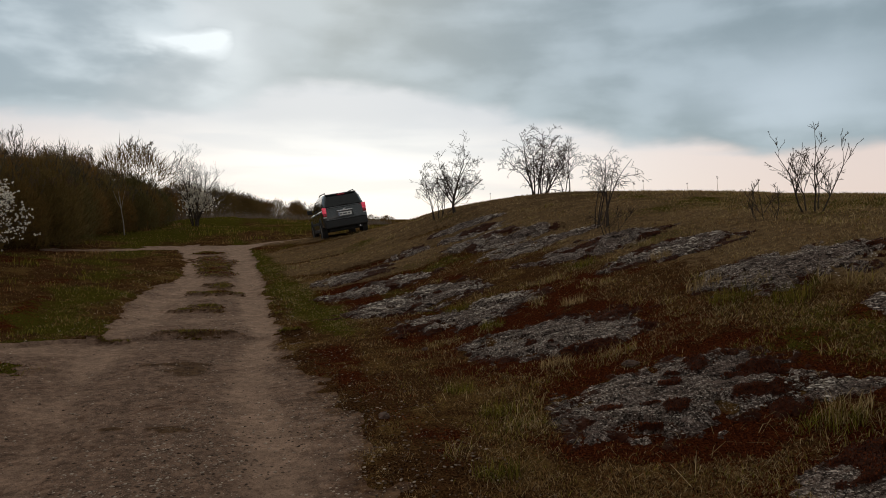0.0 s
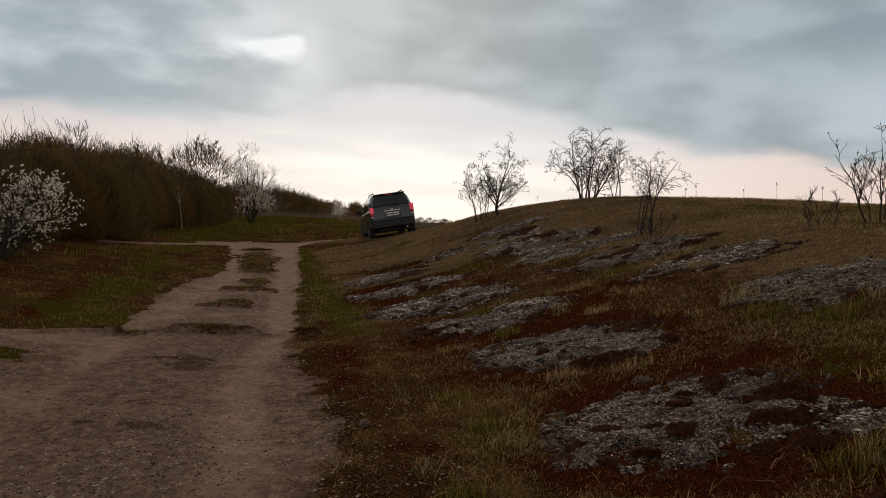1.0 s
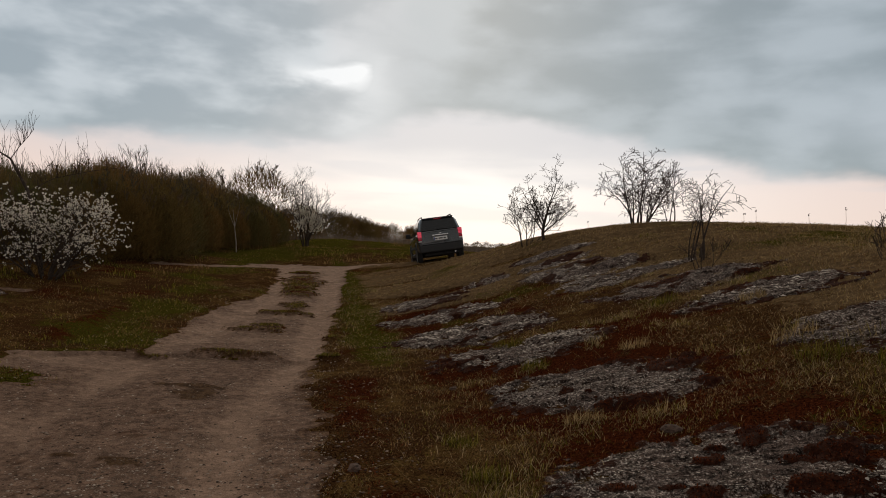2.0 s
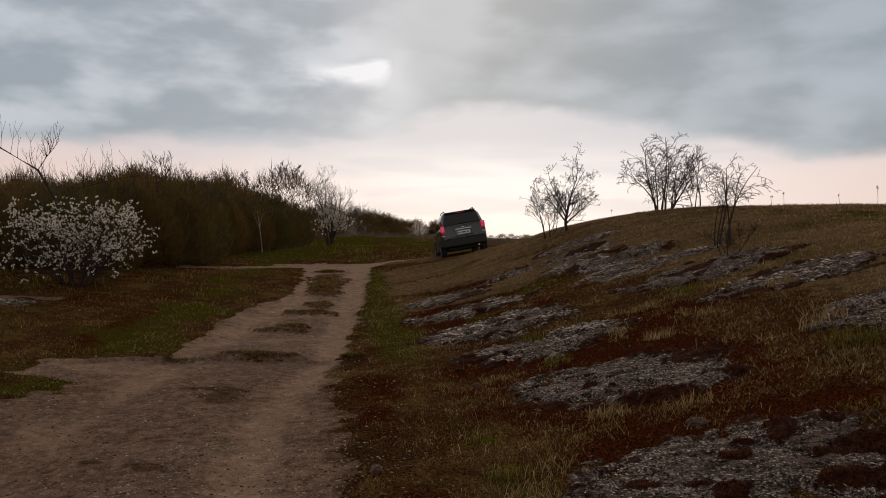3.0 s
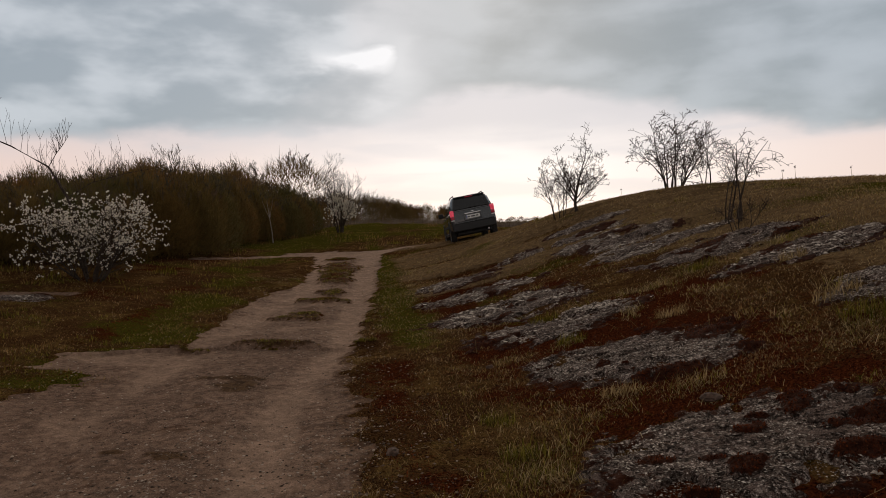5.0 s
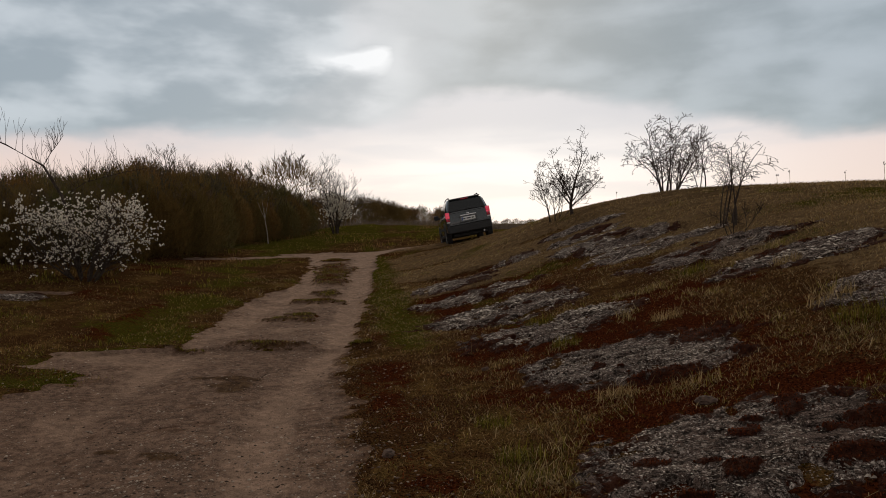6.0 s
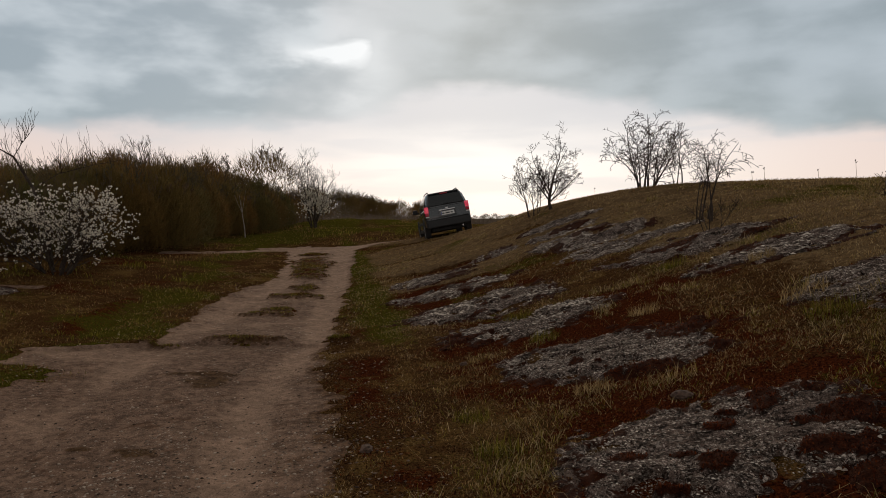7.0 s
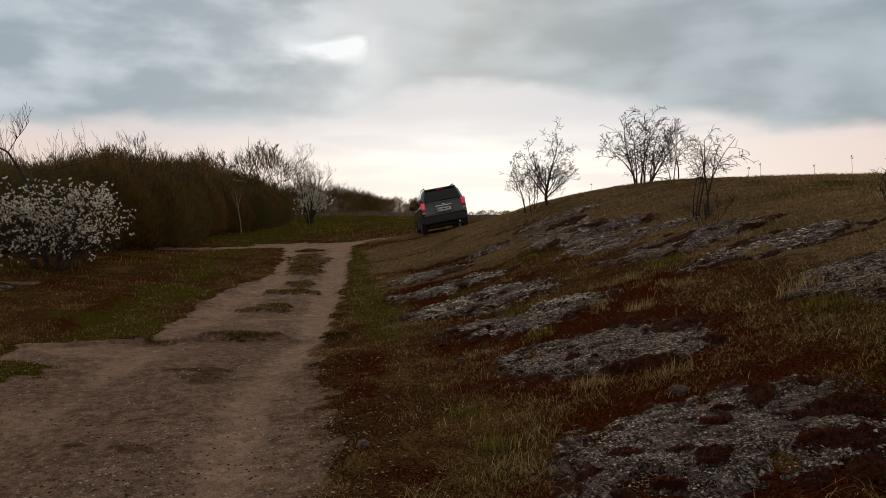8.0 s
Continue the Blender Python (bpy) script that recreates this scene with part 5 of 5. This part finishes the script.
def sward(seed, count, r1, thin):
    """Where grass can root: off the bare track and off the rock. Returns places and what grows there."""
    rs = np.random.RandomState(seed)
    x, y = fan(rs, count, 2.9, r1)
    rd, rk = road_mask(x, y), rock_mask(x, y)
    ok = (rd < -0.05 + 0.16 * rs.randn(count)) & (rk < 0.0 + 0.10 * rs.randn(count))
    clump = fbm(x * 1.6, y * 1.6, 51, 4) + 0.5 * fbm(x * 5, y * 5, 52, 2)
    thin = thin - 0.15 * (to_us(x, y)[0] < -1.3) * (y < 19)
    thin = thin - 0.55 * np.exp(-((to_us(x, y)[0] - 1.3) / 0.42) ** 2) * sstep(0.8, -0.6, to_us(x, y)[1])
    ok &= rs.rand(count) < np.clip(thin + 0.9 * clump - 0.5 * (moss_shade_zone(x, y) > 0.58), 0.02, 1)
    x, y, clump = x[ok], y[ok], clump[ok]
    return rs, x, y, clump, np.hypot(x - 0.6, y - 0.4), to_us(x, y), green_zone(x, y)


# matted short turf
rs, x, y, clump, d, (u, s), gz = sward(8, 260000, 45, 0.75)
tall = (0.016 + 0.028 * rs.rand(len(x)) + 0.03 * np.clip(clump, 0, 1)) * (1 + 0.35 * sstep(8, 10, u) + 0.5 * sstep(10, 25, d))
blades("turf", x, y, tall, 0.0026 * (0.6 + 0.8 * rs.rand(len(x))) * (1 + d / 6.5), 30, 82, 9, M_OLIVE, "matted olive-brown turf of the hillside")
# fresh green grass
rs, x, y, clump, d, (u, s), gz = sward(10, 300000, 45, 0.6)
k = rs.rand(len(x)) < np.clip((gz - 0.28) * 2.4, 0.05, 1)
x, y, d, u, clump = x[k], y[k], d[k], u[k], clump[k]
tall = (0.02 + 0.042 * rs.rand(len(x)) + 0.04 * np.clip(clump, 0, 1)) * (1 + 0.35 * sstep(10, 25, d))
blades("green_grass", x, y, tall, 0.0028 * (0.6 + 0.8 * rs.rand(len(x))) * (1 + d / 7.5), 28, 92, 11, M_GREEN, "short fresh green grass along the track and slope")
# long bleached strands
rs, x, y, clump, d, (u, s), gz = sward(12, 270000, 19, 0.58)
k = ((u > -1.3) | (rs.rand(len(x)) < 0.3)) & ((np.abs(u - 1.9) > 0.8) | (s > -0.5) | (rs.rand(len(x)) < 0.28))
x, y, d, u = x[k], y[k], d[k], u[k]
tall = (0.035 + 0.07 * rs.rand(len(x)) ** 1.8) * (1 + 0.3 * sstep(7.5, 10, u) + 0.4 * sstep(10, 25, d))
blades("dry_grass", x, y, tall, 0.0018 * (0.6 + 0.8 * rs.rand(len(x))) * (1 + d / 10), 55, 112, 13, M_DRY, "thin bleached strands of old grass over the slope")
# withered grass of the upper slope and the crest
rs, x, y, clump, d, (u, s), gz = sward(16, 260000, 30, 0.9)
k = rs.rand(len(x)) < np.maximum(sstep(4.8, 7.0, u), 0.9 * ledges(u, s))
x, y, d, clump = x[k], y[k], d[k], clump[k]
blades("hill_grass", x, y, 0.022 + 0.034 * rs.rand(len(x)) + 0.04 * np.clip(clump, 0, 1), 0.003 * (0.6 + 0.8 * rs.rand(len(x))) * (1 + d / 6.5), 35, 92, 17, M_CREST, "withered brown grass of the upper slope and crest")
# tufts on the track
rs = np.random.RandomState(14)
tx, ty = [], []
for u0, s0, hu, hs in TUFTS:
    n = int(34000 * hu * min(hs, 0.5) * (1.0 if s0 < 5 else 1.6)) + 700
    du = 1.3 * hu * (2 * rs.rand(n) - 1)
    x, y = to_xy(u0 + du, s0 - 0.3 * du + 1.3 * hs * (2 * rs.rand(n) - 1))
    k = tuft_mask(x, y) > 0.55 * rs.rand(n)
    tx.append(x[k])
    ty.append(y[k])
x, y = np.concatenate(tx), np.concatenate(ty)
d, worn = np.hypot(x - 0.6, y - 0.4), sstep(-0.6, -1.4, to_us(x, y)[1])
tall, pick = (0.018 + 0.050 * rs.rand(len(x)) * np.clip(tuft_mask(x, y) + 0.4, 0.3, 1)) * (1 - 0.6 * worn), rs.rand(len(x)) * (1 - 0.5 * worn) - 0.25 * sstep(5.5, 7.0, to_us(x, y)[1]) + 0.5 * vnoise(x * 3, y * 3, 95)
for mat, lo, hi, seed, lab in ((M_RUST, -9, 0.12, 15, "low reddish dead grass on the middle of the track"), (M_OLIVE, 0.12, 0.36, 45, "low withered tufts of grass on the middle of the track"), (M_GREEN, 0.36, 9, 46, "low green tufts of grass on the middle of the track")):
    k = (pick > lo) & (pick <= hi)
    blades("track_grass", x[k], y[k], tall[k], 0.0040 * (1 + d[k] / 7), 15, 75, seed, mat, lab)

# taller clumps of pale old grass
rs = np.random.RandomState(18)
cx, cy = fan(rs, 620, 3.6, 20, -25, 42)
cu, cs = to_us(cx, cy)
k = (cu > 2.0) & (rock_mask(cx, cy) < -0.1) & (fbm(cx * 0.7, cy * 0.7, 58, 2) > -0.12)
cx, cy = cx[k], cy[k]
cx, cy = np.concatenate([cx, np.array([4.05, 4.3, 3.8, 3.4, 4.6, 3.0, 1.25, 0.1])]), np.concatenate([cy, np.array([6.6, 6.3, 6.9, 7.3, 6.7, 8.0, 8.9, 4.6])])
n = 64
rr = 0.13 * np.sqrt(rs.rand(len(cx), n))
aa = rs.rand(len(cx), n) * 6.283
tx, ty = (cx[:, None] + rr * np.cos(aa)).ravel(), (cy[:, None] + rr * np.sin(aa)).ravel()
size = np.repeat(0.05 + 0.13 * rs.rand(len(cx)) ** 2.5, n)
size[-8 * n:] = np.repeat([0.34, 0.32, 0.28, 0.24, 0.32, 0.22, 0.18, 0.2], n)
td = np.hypot(tx - 0.6, ty - 0.4)
half = rs.rand(len(tx)) < 0.6
blades("old_grass", tx[half], ty[half], (size * (0.5 + 0.6 * rs.rand(len(tx))))[half], (0.0024 * (1 + td / 9))[half], 28, 105, 19, M_DRY, "taller bleached clumps of old grass on the slope")
blades("clump_grass", tx[~half], ty[~half], (0.8 * size * (0.5 + 0.6 * rs.rand(len(tx))))[~half], (0.0028 * (1 + td / 9))[~half], 22, 95, 20, M_GREEN, "green blades among the old clumps of grass")

# single bushy tufts of fresh grass on the slope, and long fallen straws
rs = np.random.RandomState(64)
tufts = [(0.44, 5.38, 0.16), (2.94, 7.65, 0.20), (2.99, 7.02, 0.22), (2.50, 4.30, 0.17), (2.62, 4.38, 0.15), (0.33, 4.25, 0.14), (0.59, 8.29, 0.13), (1.07, 6.43, 0.12), (0.18, 9.63, 0.16), (2.16, 10.24, 0.16), (3.03, 9.46, 0.15), (0.14, 6.17, 0.12), (3.4, 6.6, 0.22), (1.63, 8.42, 0.13)]
for i, (px, py, tall) in enumerate(tufts):
    n = 150
    r, a = (0.05 + 0.45 * tall) * np.sqrt(rs.rand(n)), rs.rand(n) * 6.283
    x, y = px + 1.5 * r * np.cos(a), py + r * np.sin(a)
    blades("grass_tuft", x, y, tall * (0.45 + 0.7 * rs.rand(n)), 0.0036 + 0.002 * rs.rand(n), 8, 70, 70 + i, M_GREEN if i % 3 != 1 else M_DRY, "bushy tuft of fresh green grass on the slope" if i % 3 != 1 else "bushy tuft of bleached grass on the slope")
x, y = fan(rs, 420, 3.2, 15, -14, 42)
k = (to_us(x, y)[0] > 1.4) & (rock_mask(x, y) < 0.1)
x, y = x[k], y[k]
blades("fallen_straw", x, y, 0.14 + 0.26 * rs.rand(len(x)) ** 2, np.full(len(x), 0.0030) * (1 + np.hypot(x, y) / 12), 60, 108, 90, M_DRY, "long bleached straws lying bent over the slope")

# turf round about the walker
r, a = 9.0 * np.sqrt(rs.rand(26000)), rs.rand(26000) * 6.283
x, y = 0.6 + r * np.cos(a), 0.4 + r * np.sin(a)
bearing = np.degrees(np.arctan2(x - 0.6, y - 0.4))
k = (road_mask(x, y) < -0.05) & (rock_mask(x, y) < 0.0) & ((r < 3.0) | (bearing < -60) | (bearing > 41)) & (fbm(x * 1.6, y * 1.6, 51, 4) > -0.25)
x, y = x[k], y[k]
half = rs.rand(len(x)) < 0.3
blades("turf", x[~half], y[~half], 0.03 + 0.05 * rs.rand((~half).sum()), np.full((~half).sum(), 0.007), 30, 85, 97, M_OLIVE, "matted olive-brown turf of the hillside")
blades("green_grass", x[half], y[half], 0.03 + 0.06 * rs.rand(half.sum()), np.full(half.sum(), 0.007), 20, 75, 98, M_GREEN, "short fresh green grass of the slope")

# clumps on the bank and the meadow across the track
rs = np.random.RandomState(38)
cx, cy = fan(rs, 900, 9, 48, -52, -2)
cu, cs = to_us(cx, cy)
k = (road_mask(cx, cy) < -0.25) & ((cu < -1.8) | (cs > 18.5)) & (vnoise(cx * 0.6, cy * 0.6, 59) > -0.35)
cx, cy = cx[k], cy[k]
n = 26
cd = np.hypot(cx - 0.6, cy - 0.4)
rr, aa = (0.10 + 0.008 * cd)[:, None] * np.sqrt(rs.rand(len(cx), n)), rs.rand(len(cx), n) * 6.283
tx, ty = (cx[:, None] + rr * np.cos(aa)).ravel(), (cy[:, None] + rr * np.sin(aa)).ravel()
size = np.repeat((0.06 + 0.12 * rs.rand(len(cx)) ** 2) * (0.5 + 0.5 * sstep(11, 18, cd)) + 0.003 * cd, n) * (0.5 + 0.6 * rs.rand(len(tx)))
td, dead = np.hypot(tx - 0.6, ty - 0.4), np.repeat(rs.rand(len(cx)) < 0.42, n)
blades("meadow_grass", tx[~dead], ty[~dead], size[~dead], (0.0034 * (1 + td / 7))[~dead], 8, 60, 39, M_GREEN, "green clumps of grass on the bank and meadow")
blades("meadow_grass", tx[dead], ty[dead], size[dead], (0.0030 * (1 + td / 7))[dead], 8, 65, 40, M_OLIVE, "withered clumps of grass on the bank and meadow")

# pale dead reeds below the far hedge
rs = np.random.RandomState(47)
f = rs.rand(16000)
x, y = -15.2 + 9.6 * f + 0.9 * rs.randn(16000), 39.5 + 17 * f + 1.1 * rs.randn(16000)
k = vnoise(x * 0.5, y * 0.5, 48) > -0.45
x, y, f = x[k], y[k], f[k]
blades("dry_reeds", x, y, (0.85 - 0.35 * f) * (0.25 + 0.85 * rs.rand(len(x))), 0.011 + 0.009 * rs.rand(len(x)), 5, 62, 49, M_REED, "pale dead reeds and stalks below the far hedge")

# cushions of rust moss
rs = np.random.RandomState(28)
x, y = fan(rs, 170000, 2.9, 20)
rd, rk, ms = road_mask(x, y), rock_mask(x, y), moss_shade_zone(x, y)
k = (rd < -0.02) & (rk < 0.08) & (ms > 0.5 + 0.12 * rs.randn(len(x)))
x, y = x[k], y[k]
d = np.hypot(x - 0.6, y - 0.4)
blades("rust_moss", x, y, 0.012 + 0.016 * rs.rand(len(x)), 0.0055 * (1 + d / 7), 15, 65, 29, M_RUST, "low cushions of rust-red moss between the rocks")

# cushions of moss on the rock itself
x, y = fan(rs, 150000, 3.0, 12, -12, 42)
k = (rock_mask(x, y) > -0.05) & (fur_mask(x, y) > 0.0 + 0.04 * rs.randn(len(x)))
x, y = x[k], y[k]
d = np.hypot(x - 0.6, y - 0.4)
blades("rock_moss", x, y, 0.010 + 0.012 * rs.rand(len(x)), 0.006 * (1 + d / 7), 10, 60, 30, M_RUST, "dark maroon cushions of moss growing on the outcrops", slab_lift(x, y))

# dry stalks on the skyline
for x, y, tall in ((5.9, 14.6, 0.45), (5.4, 15.0, 0.3), (6.6, 14.2, 0.38), (4.6, 15.6, 0.35), (4.3, 15.3, 0.33), (7.4, 14.0, 0.45), (1.4, 20.0, 0.3)):
    root = empty("dry_stalk", x, y, height(x, y))
    under("stem", mesh_of("stem", *tubes([([Vector((0, 0, -0.03)), Vector((0.01, 0, tall * 0.5)), Vector((0.0, 0.01, tall))], [0.004, 0.0035, 0.003])], 4), M_DRY), root)
    rng = random.Random(int(x * 100))
    under("seed_head", mesh_of("seed_head", *lumps(rng, [([Vector((0, 0, tall * 0.93)), Vector((0, 0, tall))], [])], 7, 0.012, 0.01), M_BARK), root)
    tagged(root, "dry brown weed stalk with a seed head on the crest", "weed", "dry stalks on the crest")
